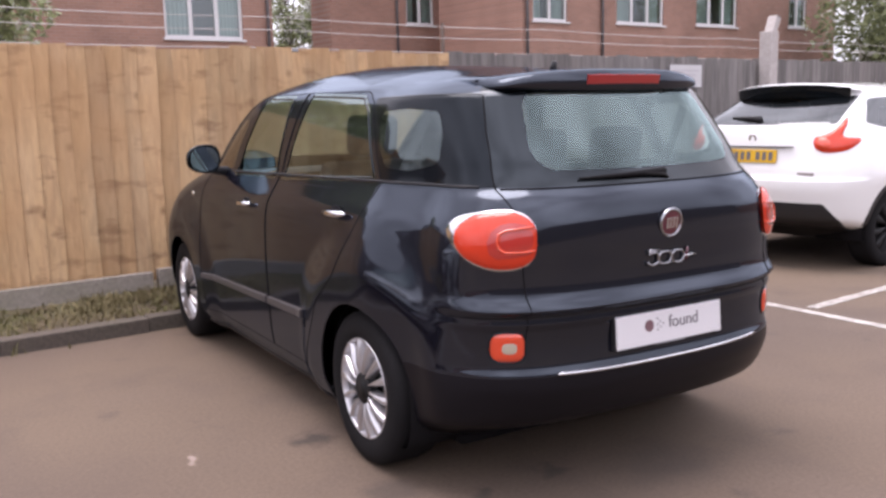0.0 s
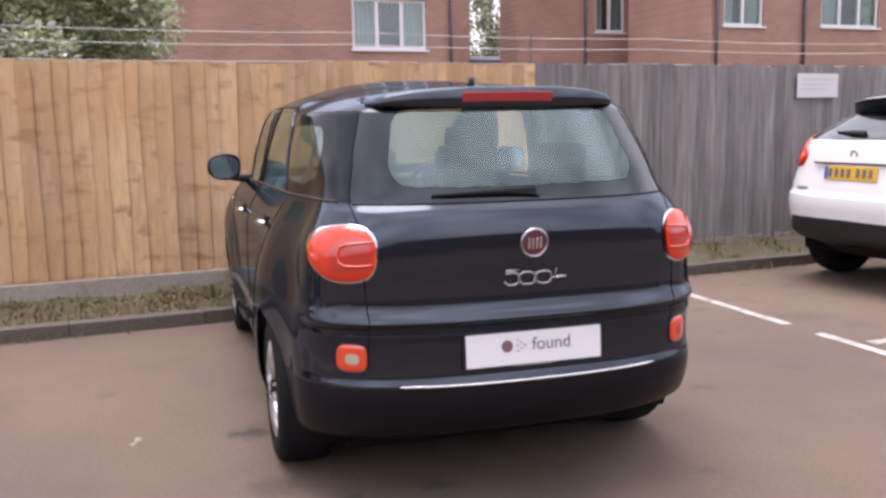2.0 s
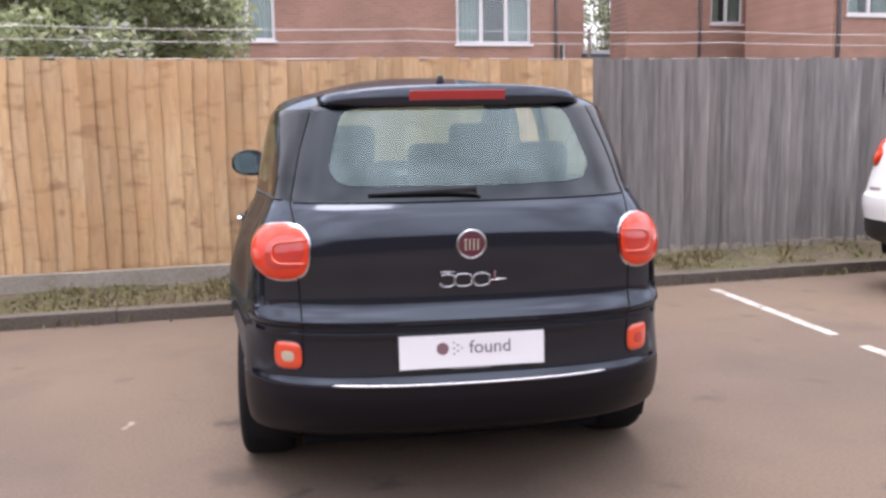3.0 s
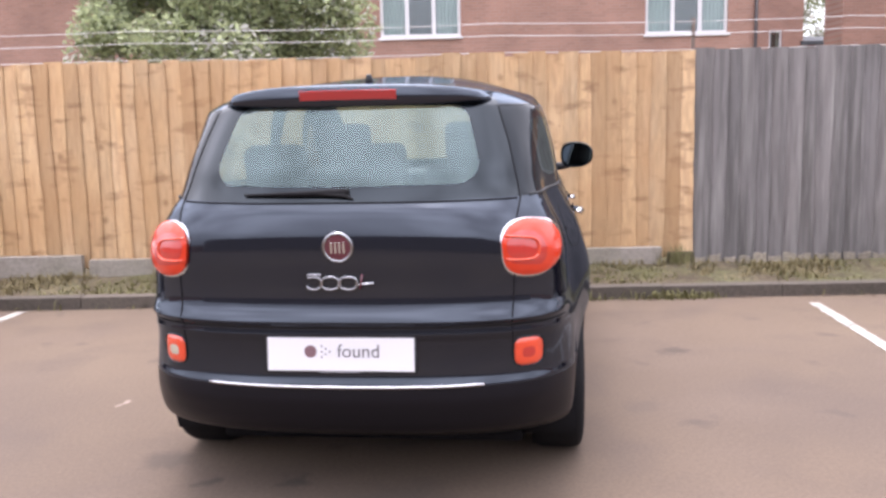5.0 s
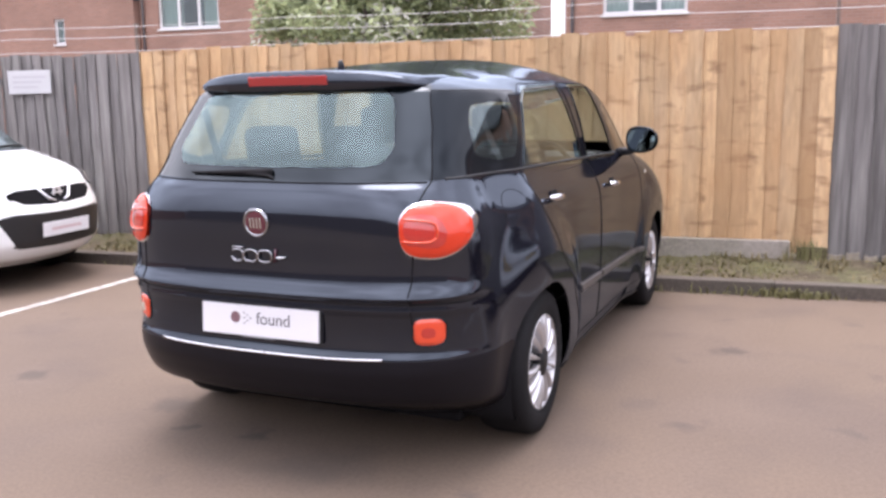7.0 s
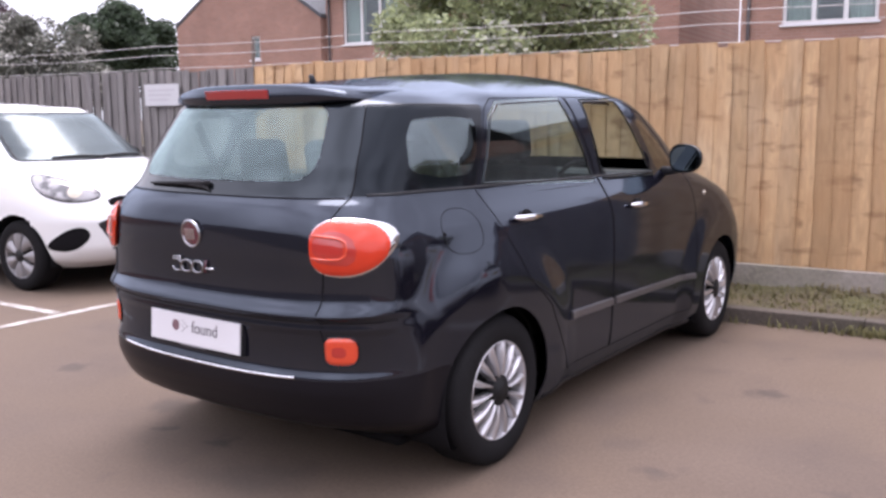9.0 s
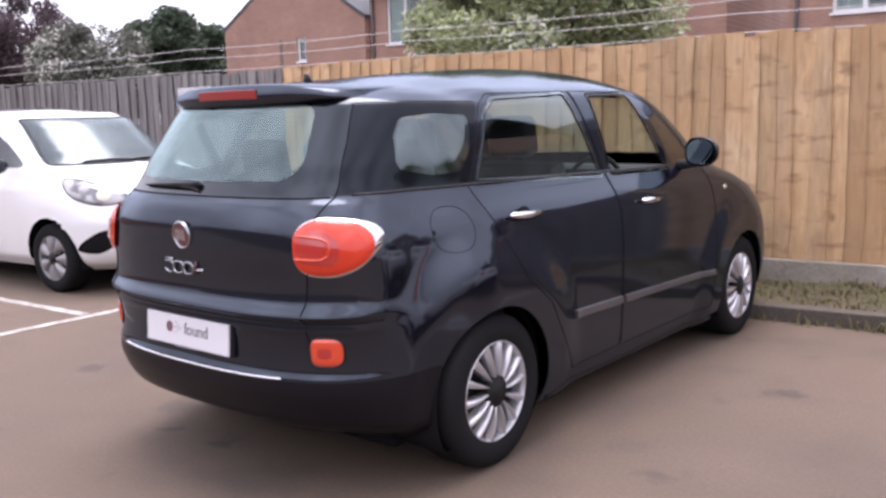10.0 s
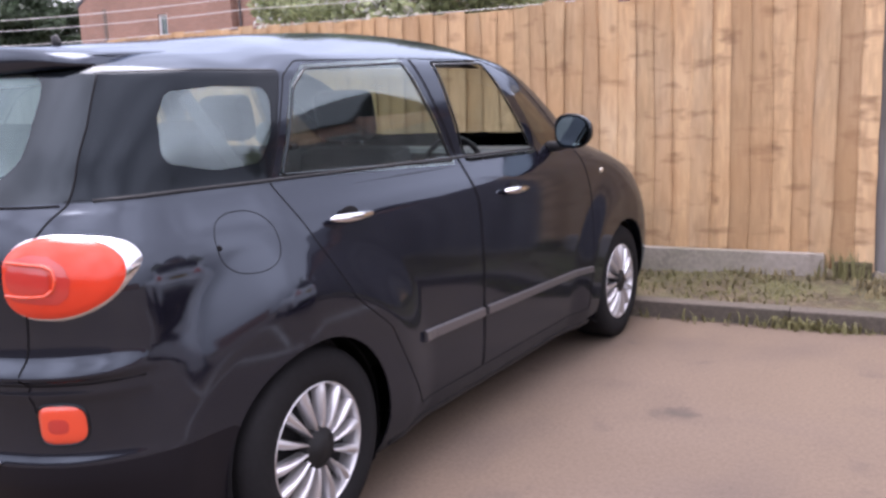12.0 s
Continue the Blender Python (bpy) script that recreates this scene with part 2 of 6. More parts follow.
CONCRETE = mat("grey_concrete", (0.305, 0.268, 0.232), 0.9, grain=(30, 0.35), stain=[(1.6, 0.6, (0.19, 0.178, 0.125), 0.44, 0.64), (7, 0.4, (0.15, 0.13, 0.10), 0.56, 0.7)], bump=(50, 0.4, 0.004))
POSTGREY = mat("pale_post_concrete", (0.40, 0.365, 0.35), 0.9, grain=(30, 0.3), stain=(2.4, 0.4, (0.27, 0.25, 0.23), 0.48, 0.66), bump=(50, 0.4, 0.004))
SIGN = mat("white_sign_board", (0.496, 0.488, 0.496), 0.5, stain=(3, 0.2, (0.4, 0.4, 0.4)))
SIGNINK = mat("faded_sign_print", (0.432, 0.416, 0.436), 0.6)
WIRE = mat("pale_wire", (0.496, 0.48, 0.464), 0.45)

PAINT = mat("black_car_paint", (0.0056, 0.0054, 0.0088), 0.5, 0.0, spec=0.0)
# clear lacquer over the black: a gloss that grows gently towards flat angles
pn_, pl_ = PAINT.node_tree.nodes, PAINT.node_tree.links
p_gl, p_lw, p_pw, p_mr, p_mix = pn_.new("ShaderNodeBsdfGlossy"), pn_.new("ShaderNodeLayerWeight"), pn_.new("ShaderNodeMath"), pn_.new("ShaderNodeMapRange"), pn_.new("ShaderNodeMixShader")
p_gl.inputs["Color"].default_value, p_gl.inputs["Roughness"].default_value = (0.75, 0.86, 1.0, 1), 0.085
p_lw.inputs["Blend"].default_value = 0.5
p_pw.operation, p_pw.inputs[1].default_value = "POWER", 4.0
p_mr.inputs["To Min"].default_value, p_mr.inputs["To Max"].default_value = 0.064, 0.68
pl_.new(p_lw.outputs["Facing"], p_pw.inputs[0])
pl_.new(p_pw.outputs[0], p_mr.inputs["Value"])
pl_.new(p_mr.outputs[0], p_mix.inputs[0])
pl_.new(pn_["Principled BSDF"].outputs[0], p_mix.inputs[1])
pl_.new(p_gl.outputs[0], p_mix.inputs[2])
pl_.new(p_mix.outputs[0], pn_["Material Output"].inputs["Surface"])
GLOSSBLACK = mat("gloss_black_trim", (0.004, 0.005, 0.006), 0.08, spec=0.5)
GLOSSBLACK.node_tree.nodes["Principled BSDF"].inputs["Specular Tint"].default_value = (0.75, 0.86, 0.95, 1)
FRIT = mat("black_window_print", (0.004, 0.005, 0.007), 0.10, spec=0.24)
FRIT.node_tree.nodes["Principled BSDF"].inputs["Specular Tint"].default_value = (0.75, 0.86, 0.95, 1)
VALANCE = mat("satin_black_bumper", (0.0070, 0.0064, 0.0088), 0.34, spec=0.17, grain=(180, 0.2))
PLASTIC = mat("black_plastic", (0.014, 0.014, 0.016), 0.5, spec=0.3, grain=(300, 0.2))
RUBBER = mat("tyre_rubber", (0.010, 0.0095, 0.0105), 0.85, spec=0.15, grain=(60, 0.3), bump=(120, 0.3, 0.002))
DARKGAP = mat("dark_gap", (0.008, 0.0075, 0.0085), 0.9, spec=0.1)
CHROME = mat("chrome", (0.66, 0.66, 0.68), 0.12, 1.0)
ALLOY = mat("silver_wheel_lacquer", (0.516, 0.5074, 0.5246), 0.3, 0.75, coat=0.4)
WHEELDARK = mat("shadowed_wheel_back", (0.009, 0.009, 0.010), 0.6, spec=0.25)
GREYWHEEL = mat("dull_silver_wheel_trim", (0.27, 0.26, 0.265), 0.42, 0.5)
LAMPRED = mat("red_lamp_lens", (0.56, 0.036, 0.010), 0.16, coat=0.5, spec=0.35, grain=(14, 0.12))
LAMPDEEP = mat("deep_red_lamp_lens", (0.3956, 0.0258, 0.0172), 0.12, coat=1.0)
LAMPORANGE = mat("orange_red_lamp_lens", (0.6192, 0.0559, 0.0172), 0.15, coat=1.0)
LAMPCLEAR = mat("clear_lamp_lens", (0.496, 0.44, 0.352), 0.12, 0.3, coat=1.0)
# badge chrome, its dark reflections put into a lower base colour
DARKCHROME = mat("dimmed_chrome", (0.36, 0.36, 0.38), 0.16, 1.0)
BRAKE = mat("high_brake_lamp_lens", (0.3268, 0.02236, 0.02236), 0.2, coat=0.8)
PLATEWHITE = mat("white_plate", (0.656, 0.648, 0.672), 0.35)
PLATEGREY = mat("plate_print_grey", (0.12, 0.11, 0.12), 0.5)
PLATERED = mat("plate_print_wine", (0.16, 0.085, 0.10), 0.5)
BADGERED = mat("wine_red_enamel", (0.085, 0.014, 0.026), 0.2, coat=0.8)
SEATCLOTH = mat("dark_seat_cloth", (0.028, 0.028, 0.032), 0.85, grain=(120, 0.3))
CARGLASS = glass("car_glass", (0.58, 0.70, 0.68), 0.03, 0.098, (0.74, 0.95, 0.95))
SIDEGLASS = glass("side_glass", (0.62, 0.72, 0.70), 0.03, 0.118, (0.80, 0.95, 0.97))
SCREENGLASS = glass("sky_lit_windscreen", (0.13, 0.15, 0.15), 0.22, 0.095, (0.78, 0.90, 0.92))
DARKGLASS = glass("dark_tinted_glass", (0.16, 0.18, 0.19))
MIRROR = mat("mirror_silver", (0.36, 0.42, 0.44), 0.02, 1.0)
WHITEPAINT = mat("white_car_paint", (0.72, 0.72, 0.72), 0.25, coat=1.0)
# hatchback chrome: its white reflection is painted as a pale, barely metallic colour
BRIGHTTRIM = mat("pale_painted_chrome", (0.62, 0.62, 0.64), 0.3, 0.35)
GREYTRIM = mat("grey_bumper_plastic", (0.011, 0.010, 0.011), 0.5, grain=(200, 0.2))
YELLOWPLATE = mat("yellow_plate", (0.64, 0.376, 0.016), 0.4)
BLUEBAND = mat("blue_band", (0.03, 0.08, 0.4), 0.4)

# ---- geometry helpers ----


def mesh_of(name, verts, faces, smooth=False, normals=None):
    me = bpy.data.meshes.new(name)
    me.from_pydata([tuple(v) for v in verts], [], faces)
    me.update()
    if smooth or normals is not None:
        me.polygons.foreach_set("use_smooth", [True] * len(me.polygons))
    if normals is not None:
        me.normals_split_custom_set_from_vertices([tuple(v) for v in normals])
    return me


def piece(name, me, material, parent=None, label="", m=None):
    ob = new(name, me)
    if material is not None and not me.materials:
        me.materials.append(material)
    ob.parent = parent
    if m is not None:
        ob.matrix_basis = m
    if label:
        ob["label"] = label
    return ob


def part(name, bm, material, parent=None, label="", smooth=False, m=None):
    me = bpy.data.meshes.new(name)
    bmesh.ops.recalc_face_normals(bm, faces=bm.faces)
    bm.to_mesh(me)
    bm.free()
    if smooth:
        me.polygons.foreach_set("use_smooth", [True] * len(me.polygons))
    return piece(name, me, material, parent, label, m)


def thing(name, m, label, category, group="", kind=""):
    ob = new(name)
    ob.empty_display_size = 0.2
    ob.matrix_basis = m
    return tagged(ob, label, category, group, kind)


def box(bm, x0, x1, y0, y1, z0, z1, bevel=0.0, m=None, seg=2):
    r = bmesh.ops.create_cube(bm, size=1.0)
    vs = r["verts"]
    bmesh.ops.scale(bm, vec=(x1 - x0, y1 - y0, z1 - z0), verts=vs)
    bmesh.ops.translate(bm, vec=((x0 + x1) / 2, (y0 + y1) / 2, (z0 + z1) / 2), verts=vs)
    if bevel:
        es = list({e for v in vs for e in v.link_edges})
        g = bmesh.ops.bevel(bm, geom=es, offset=bevel, segments=seg, affect="EDGES", profile=0.6)
        vs = list({v for f in g["faces"] for v in f.verts} | {v for v in vs if v.is_valid})
    if m is not None:
        bmesh.ops.transform(bm, matrix=m, verts=vs)
    return vs


def boxpart(name, ext, material, parent=None, label="", bevel=0.0, m=None):
    bm = bmesh.new()
    box(bm, *ext, bevel=bevel)
    return part(name, bm, material, parent, label, m=m)


def lathe(profile, steps=48, axis="x", closed=False):
    """Turns (radius, along) pairs round an axis."""
    verts, faces, k = [], [], len(profile)
    for i in range(steps):
        a = 2 * math.pi * i / steps
        c, s = math.cos(a), math.sin(a)
        for r, h in profile:
            verts.append((h, r * c, r * s) if axis == "x" else (r * c, r * s, h) if axis == "z" else (r * c, h, r * s))
    for i in range(steps):
        j = (i + 1) % steps
        for q in range(k if closed else k - 1):
            faces.append((i * k + q, i * k + (q + 1) % k, j * k + (q + 1) % k, j * k + q))
    return verts, faces


def tube(points, radius, sides=6, closed=False):
    """A round bar along points."""
    pts = [Vector(p) for p in points]
    verts, faces, n = [], [], len(pts)
    rad = radius if isinstance(radius, (list, tuple)) else [radius] * n
    up = Vector((0.13, 0.21, 0.97)).normalized()
    for i, p in enumerate(pts):
        a = pts[i - 1] if i or closed else p
        b = pts[(i + 1) % n] if i < n - 1 or closed else p
        d = (b - a).normalized()
        u = d.cross(up)
        u = u.normalized() if u.length > 1e-4 else Vector((1, 0, 0))
        w = u.cross(d)
        for k in range(sides):
            t = 2 * math.pi * k / sides
            verts.append(p + rad[i] * (math.cos(t) * u + math.sin(t) * w))
    for i in range(n if closed else n - 1):
        j = (i + 1) % n
        for k in range(sides):
            q = (k + 1) % sides
            faces.append((i * sides + k, i * sides + q, j * sides + q, j * sides + k))
    if not closed:
        faces += [tuple(range(sides))[::-1], tuple((n - 1) * sides + k for k in range(sides))]
    return verts, faces


def smooth_keys(keys):
    """A smooth curve through (position, value) keys that does not overshoot."""
    k = np.array(keys, float)
    x, y = k[:, 0], k[:, 1]
    h, d = np.diff(x), np.diff(y) / np.diff(x)
    s = np.zeros_like(y)
    s[1:-1] = np.where(d[:-1] * d[1:] > 0, 2 * d[:-1] * d[1:] / np.where(d[:-1] + d[1:] == 0, 1, d[:-1] + d[1:]), 0)
    s[0], s[-1] = d[0], d[-1]

    def f(v):
        v = np.clip(v, x[0], x[-1])
        i = np.clip(np.searchsorted(x, v) - 1, 0, len(h) - 1)
        t = (v - x[i]) / h[i]
        return ((2 * t ** 3 - 3 * t ** 2 + 1) * y[i] + (t ** 3 - 2 * t ** 2 + t) * h[i] * s[i]
                + (3 * t ** 2 - 2 * t ** 3) * y[i + 1] + (t ** 3 - t ** 2) * h[i] * s[i + 1])
    return f


def inside(poly, grow=0.0):
    """Signed distance to a polygon, positive inside; grow rounds its corners outwards."""
    P = np.array(poly, float)

    def f(u, v):
        best = np.full(np.shape(u), 1e9)
        sign = np.zeros(np.shape(u), int)
        for a, b in zip(P, np.roll(P, -1, 0)):
            e = b - a
            t = np.clip(((u - a[0]) * e[0] + (v - a[1]) * e[1]) / (e @ e), 0, 1)
            best = np.minimum(best, np.hypot(u - a[0] - t * e[0], v - a[1] - t * e[1]))
            if a[1] != b[1]:
                hit = ((a[1] > v) != (b[1] > v)) & (u < (b[0] - a[0]) * (v - a[1]) / (b[1] - a[1]) + a[0])
                sign = sign ^ hit
        return np.where(sign > 0, best, -best) + grow
    return f


class Shell:
    """A car's skin: at each height a rounded plan outline from the rear centre round the side to the front, and a crowned roof on top.
    The car's own axes: x to its right, y ahead from the rear axle, z up."""

    def __init__(self, width, rear, front, rear_corner, front_corner, spine, low, high, flares=(), taper=(0.0, 0.0, 1.0), haunches=(), rear_top=None, crown=2.0, ease=(0.0, 1.0, 0.0, 1.0)):
        self.width, self.rear, self.front = smooth_keys(width), smooth_keys(rear), smooth_keys(front)
        self.rb, self.rn = rear_corner
        self.rtop, self.crown, self.ease = rear_top or self.rn, crown, ease
        self.fb, self.fn = front_corner
        self.spine, self.low, self.high, self.flares, self.taper, self.haunches = smooth_keys(spine), low, high, flares, taper, haunches
        th = np.linspace(0, math.pi / 2, 2000)

        def table(b, n):
            x, y = 0.85 * np.sin(th) ** (2 / n), b * (1 - np.cos(th) ** (2 / n))
            run = np.concatenate([[0], np.cumsum(np.hypot(np.diff(x), np.diff(y)))])
            return run / run[-1], run[-1]
        self.th = th
        self.rt, self.rlen = table(self.rb, self.rn)
        self.ft, self.flen = table(self.fb, self.fn)

    def at(self, s, v):
        """s from -3 to 3 (0: rear centre, 3: front centre, sign: side); v from 0 to 1 up the side and on to 2 over the roof."""
        s, v = np.broadcast_arrays(np.asarray(s, float), np.asarray(v, float))
        sg, a = np.where(s < 0, -1.0, 1.0), np.abs(s)
        z = self.low + np.clip(v, 0, 1) * (self.high - self.low)
        r = np.clip(v - 1, 0, 1)
        w, yr, yf = self.width(z), self.rear(z), self.front(z)
        t1 = np.interp(np.clip(a, 0, 1), self.rt, self.th)
        t3 = np.interp(np.clip(3 - a, 0, 1), self.ft, self.th)
        up = np.clip((z - 1.02) / 0.20, 0, 1)
        e1, e3 = 2 / (self.rn + (self.rtop - self.rn) * up * up * (3 - 2 * up)), 2 / self.fn
        y_side0, y_side1 = yr + self.rb, yf - self.fb
        f = np.clip(a - 1, 0, 1)
        x = np.where(a <= 1, w * np.sin(t1) ** e1, np.where(a >= 2, w * np.sin(t3) ** e3, w))
        y = np.where(a <= 1, yr + self.rb * (1 - np.clip(np.cos(t1), 0, 1) ** e1),
                     np.where(a >= 2, yf - self.fb * (1 - np.clip(np.cos(t3), 0, 1) ** e3), y_side0 + f * (y_side1 - y_side0)))
        # the tail draws in
        x = x * (1 - self.taper[0] * np.clip((self.taper[1] - y) / self.taper[2], 0, 1) ** 2 * (3 - 2 * np.clip((self.taper[1] - y) / self.taper[2], 0, 1)))
        for yc, reach, amount, top in self.flares:
            x = x + amount * np.exp(-((y - yc) / reach) ** 4) * np.clip((top - z) / 0.25, 0, 1) * (x > 0.4) * np.clip((x - 0.4) / 0.3, 0, 1)
        # haunches swell round the wheels
        for yc, zc, r0, r1, amount in self.haunches:
            k = np.clip((r1 - np.hypot(y - yc, z - zc)) / (r1 - r0), 0, 1)
            x = x + amount * k * k * (3 - 2 * k) * np.clip((x - 0.45) / 0.25, 0, 1)
        # the roof's edge falls away towards the tail
        x = x * (1 - self.fall(y) * np.clip((z - self.ease[1]) / (self.high - self.ease[1]), 0, 1) ** 1.3)
        # roof: drawn in towards the spine and crowned
        ys = np.clip(y, self.rear(self.high) + 0.42, self.front(self.high) - 0.55)
        zt = self.spine(y + (ys - y) * r)
        cx = x * (1 - r)
        cy = y + (ys - y) * r
        cz = self.high + (zt - self.high) * (1 - (1 - r) ** self.crown)
        x, y, z = np.where(r > 0, cx, x), np.where(r > 0, cy, y), np.where(r > 0, cz, z)
        return np.stack([sg * x, y, z], -1)

    def fall(self, y):
        k = np.clip((self.ease[2] - y) / self.ease[3], 0, 1)
        return self.ease[0] * k * k * (3 - 2 * k)

    def normal(self, s, v, e=2e-3):
        a = self.at(np.clip(s + e, -3, 3), v) - self.at(np.clip(s - e, -3, 3), v)
        b = self.at(s, np.clip(v + e, 0, 1.999)) - self.at(s, np.clip(v - e, 0, 1.999))
        n = np.cross(a, b)
        ln = np.linalg.norm(n, axis=-1, keepdims=True)
        return n / np.where(ln < 1e-9, 1, ln)

    def side(self, y, z, out=0.0):
        """The skin's point at y and z on the right-hand side."""
        s = np.linspace(0.02, 2.4, 500)
        p = self.at(s, np.full(500, (z - self.low) / (self.high - self.low)))
        return Vector((float(np.interp(y, p[:, 1], p[:, 0])) + out, y, z))

    def back(self, x, z, out=0.0):
        s = np.linspace(0, 1.0, 300)
        p = self.at(s, np.full(300, (z - self.low) / (self.high - self.low)))
        return Vector((x, float(np.interp(abs(x), p[:, 0], p[:, 1])) - out, z))

    def corner(self, u, z, out=0.0, side=1, front=False):
        """The skin's point round a corner: u is (x + y) / sqrt 2 at the rear corner and (x - y) / sqrt 2 at the front one."""
        s = np.linspace(3.0, 1.2, 500) if front else np.linspace(0.0, 1.8, 500)
        v = np.full(500, (z - self.low) / (self.high - self.low))
        p = self.at(s, v)
        k = (p[:, 0] + (-p[:, 1] if front else p[:, 1])) * 0.7071
        si = np.array([np.interp(u, k, s)])
        q, nn = self.at(si, v[:1])[0], self.normal(si, v[:1])[0]
        q = q + nn * out
        return Vector((side * q[0], q[1], q[2]))

    def nose(self, x, z, out=0.0):
        s = np.linspace(3.0, 2.0, 300)
        p = self.at(s, np.full(300, (z - self.low) / (self.high - self.low)))
        return Vector((x, float(np.interp(abs(x), p[:, 0], p[:, 1])) + out, z))

    def roof(self, x, y, out=0.0):
        k = min(1.0, max(0.0, (self.taper[1] - y) / self.taper[2]))
        w = float(self.width(self.high)) * (1 - self.taper[0] * k * k * (3 - 2 * k)) * (1 - float(self.fall(y)))
        x_in = max(-w, min(w, x))
        return Vector((x, y, self.high + (float(self.spine(y)) - self.high) * (1 - (abs(x_in) / w) ** self.crown) + out))

    def grid(self, step, rows, cap, rear_step=None):
        rs = rear_step or step
        mid = float(self.front(0.6) - self.rear(0.6)) - self.rb - self.fb
        half = np.concatenate([np.linspace(0, 1, int(self.rlen / rs))[:-1], np.linspace(1, 2, int(mid / step))[:-1], np.linspace(2, 3, int(self.flen / (step * 1.6)))])
        s = np.concatenate([-half[::-1], half[1:]])
        v = np.concatenate([np.linspace(0, 1, rows), 1 + np.linspace(0, 0.999, cap)[1:]])
        return np.meshgrid(s, v, indexing="ij")

    def cut(self, s, v, regions):
        """Moves grid corners onto the outlines of the regions and sorts the cells. regions: (name, f(points)).
        Returns per name the cells and the shared corners."""
        s, v = s.copy(), v.copy()
        free = np.ones(s.shape, bool)
        free[0], free[-1] = False, False
        for name, f in regions:
            val = f(self.at(s, v))
            best, ds, dv = np.full(s.shape, 0.5001), np.zeros(s.shape), np.zeros(s.shape)
            for di, dj in ((1, 0), (-1, 0), (0, 1), (0, -1)):
                other, so, vo = (np.roll(q, (-di, -dj), (0, 1)) for q in (val, s, v))
                ok = (val * other < 0)
                if di:
                    ok[-1 if di > 0 else 0] = False
                else:
                    ok[:, -1 if dj > 0 else 0] = False
                t = np.where(ok, val / np.where(val - other == 0, 1, val - other), 9)
                take = ok & (t < best) & free
                best, ds, dv = np.where(take, t, best), np.where(take, (so - s) * t, ds), np.where(take, (vo - v) * t, dv)
            moved = (best < 0.5001) & free
            s, v = np.where(moved, s + ds, s), np.where(moved, v + dv, v)
            free &= ~moved
        P, N = self.at(s, v), self.normal(s, v)
        ni, nj = s.shape[0] - 1, s.shape[1] - 1
        corner = lambda q: (q[:-1, :-1], q[1:, :-1], q[1:, 1:], q[:-1, 1:])
        vals = []
        flip = np.zeros((ni, nj), bool)
        for name, f in regions:
            val = f(P)
            val = np.where(np.abs(val) < 4e-4, 0, val)
            c0, c1, c2, c3 = corner(val)
            flip |= (c1 == 0) & (c3 == 0) & (c0 * c2 < 0)
            vals.append(val)
        # two triangles a cell, split along the corners that lie on an outline
        owner = np.full((ni, nj, 2), "", object)
        taken = np.zeros(owner.shape, bool)
        for (name, f), val in zip(regions, vals):
            c0, c1, c2, c3 = corner(val)
            ta = np.where(flip, c0 + c1 + c3, c0 + c1 + c2)
            tb = np.where(flip, c1 + c2 + c3, c0 + c2 + c3)
            got = (np.stack([ta, tb], -1) > 0) & ~taken
            owner[got] = name
            taken |= got
        self.flip = flip
        return P, N, owner

    def cells(self, P, N, mask, lift=0.0):
        """The masked triangles as a mesh's corners, faces and normals."""
        idx = np.full(P.shape[:2], -1)
        vs, fs, ns = [], [], []
        for i, j, k in zip(*np.nonzero(mask)):
            c = ((i, j), (i + 1, j), (i + 1, j + 1), (i, j + 1))
            pick = ((0, 1, 3), (1, 2, 3))[k] if self.flip[i, j] else ((0, 1, 2), (0, 2, 3))[k]
            q = []
            for a, b in (c[n] for n in pick):
                if idx[a, b] < 0:
                    idx[a, b] = len(vs)
                    vs.append(P[a, b] + N[a, b] * lift)
                    ns.append(N[a, b])
                q.append(int(idx[a, b]))
            fs.append(tuple(q))
        return vs, fs, ns


def fan(where, centre, edge, lift, rings=7):
    """A domed patch: rings of points from a centre to an outline, laid on a skin by where(u, z, out)."""
    n, vs, fs = len(edge), [], []
    vs.append(where(*centre, lift(0.0)))
    for k in range(1, rings + 1):
        r = (k / rings) ** 0.75
        for u, z in edge:
            vs.append(where(centre[0] + (u - centre[0]) * r, centre[1] + (z - centre[1]) * r, lift(r)))
    for i in range(n):
        j = (i + 1) % n
        fs.append((0, 1 + i, 1 + j))
        for k in range(rings - 1):
            a = 1 + k * n
            fs.append((a + i, a + n + i, a + n + j, a + j))
    return vs, fs


def soften(poly, times=3):
    """Rounds a closed outline by cutting its corners."""
    p = [np.array(q, float) for q in poly]
    for _ in range(times):
        p = [w for a, b in zip(p, p[1:] + p[:1]) for w in (0.75 * a + 0.25 * b, 0.25 * a + 0.75 * b)]
    return p


def squircle(cu, cz, ru, rz, n=2.6, k=48):
    f = lambda t: math.copysign(abs(t) ** (2 / n), t)
    return [(cu + ru * f(math.cos(2 * math.pi * i / k)), cz + rz * f(math.sin(2 * math.pi * i / k))) for i in range(k)]


# ---- setting: ground, kerb, verge ----
FENCE_Y, KERB_Y = 6.94, 6.15
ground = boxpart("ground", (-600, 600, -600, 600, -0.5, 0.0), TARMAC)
tagged(ground, "worn brownish-grey tarmac car park with dark oil stains", "ground", kind="structure")

# ---- the black people carrier ----
CAR = pose(2.281, 3.182, 0, 0, 0, -5.7)
car = thing("black_car", CAR, "glossy black compact people carrier with chrome trim", "car")


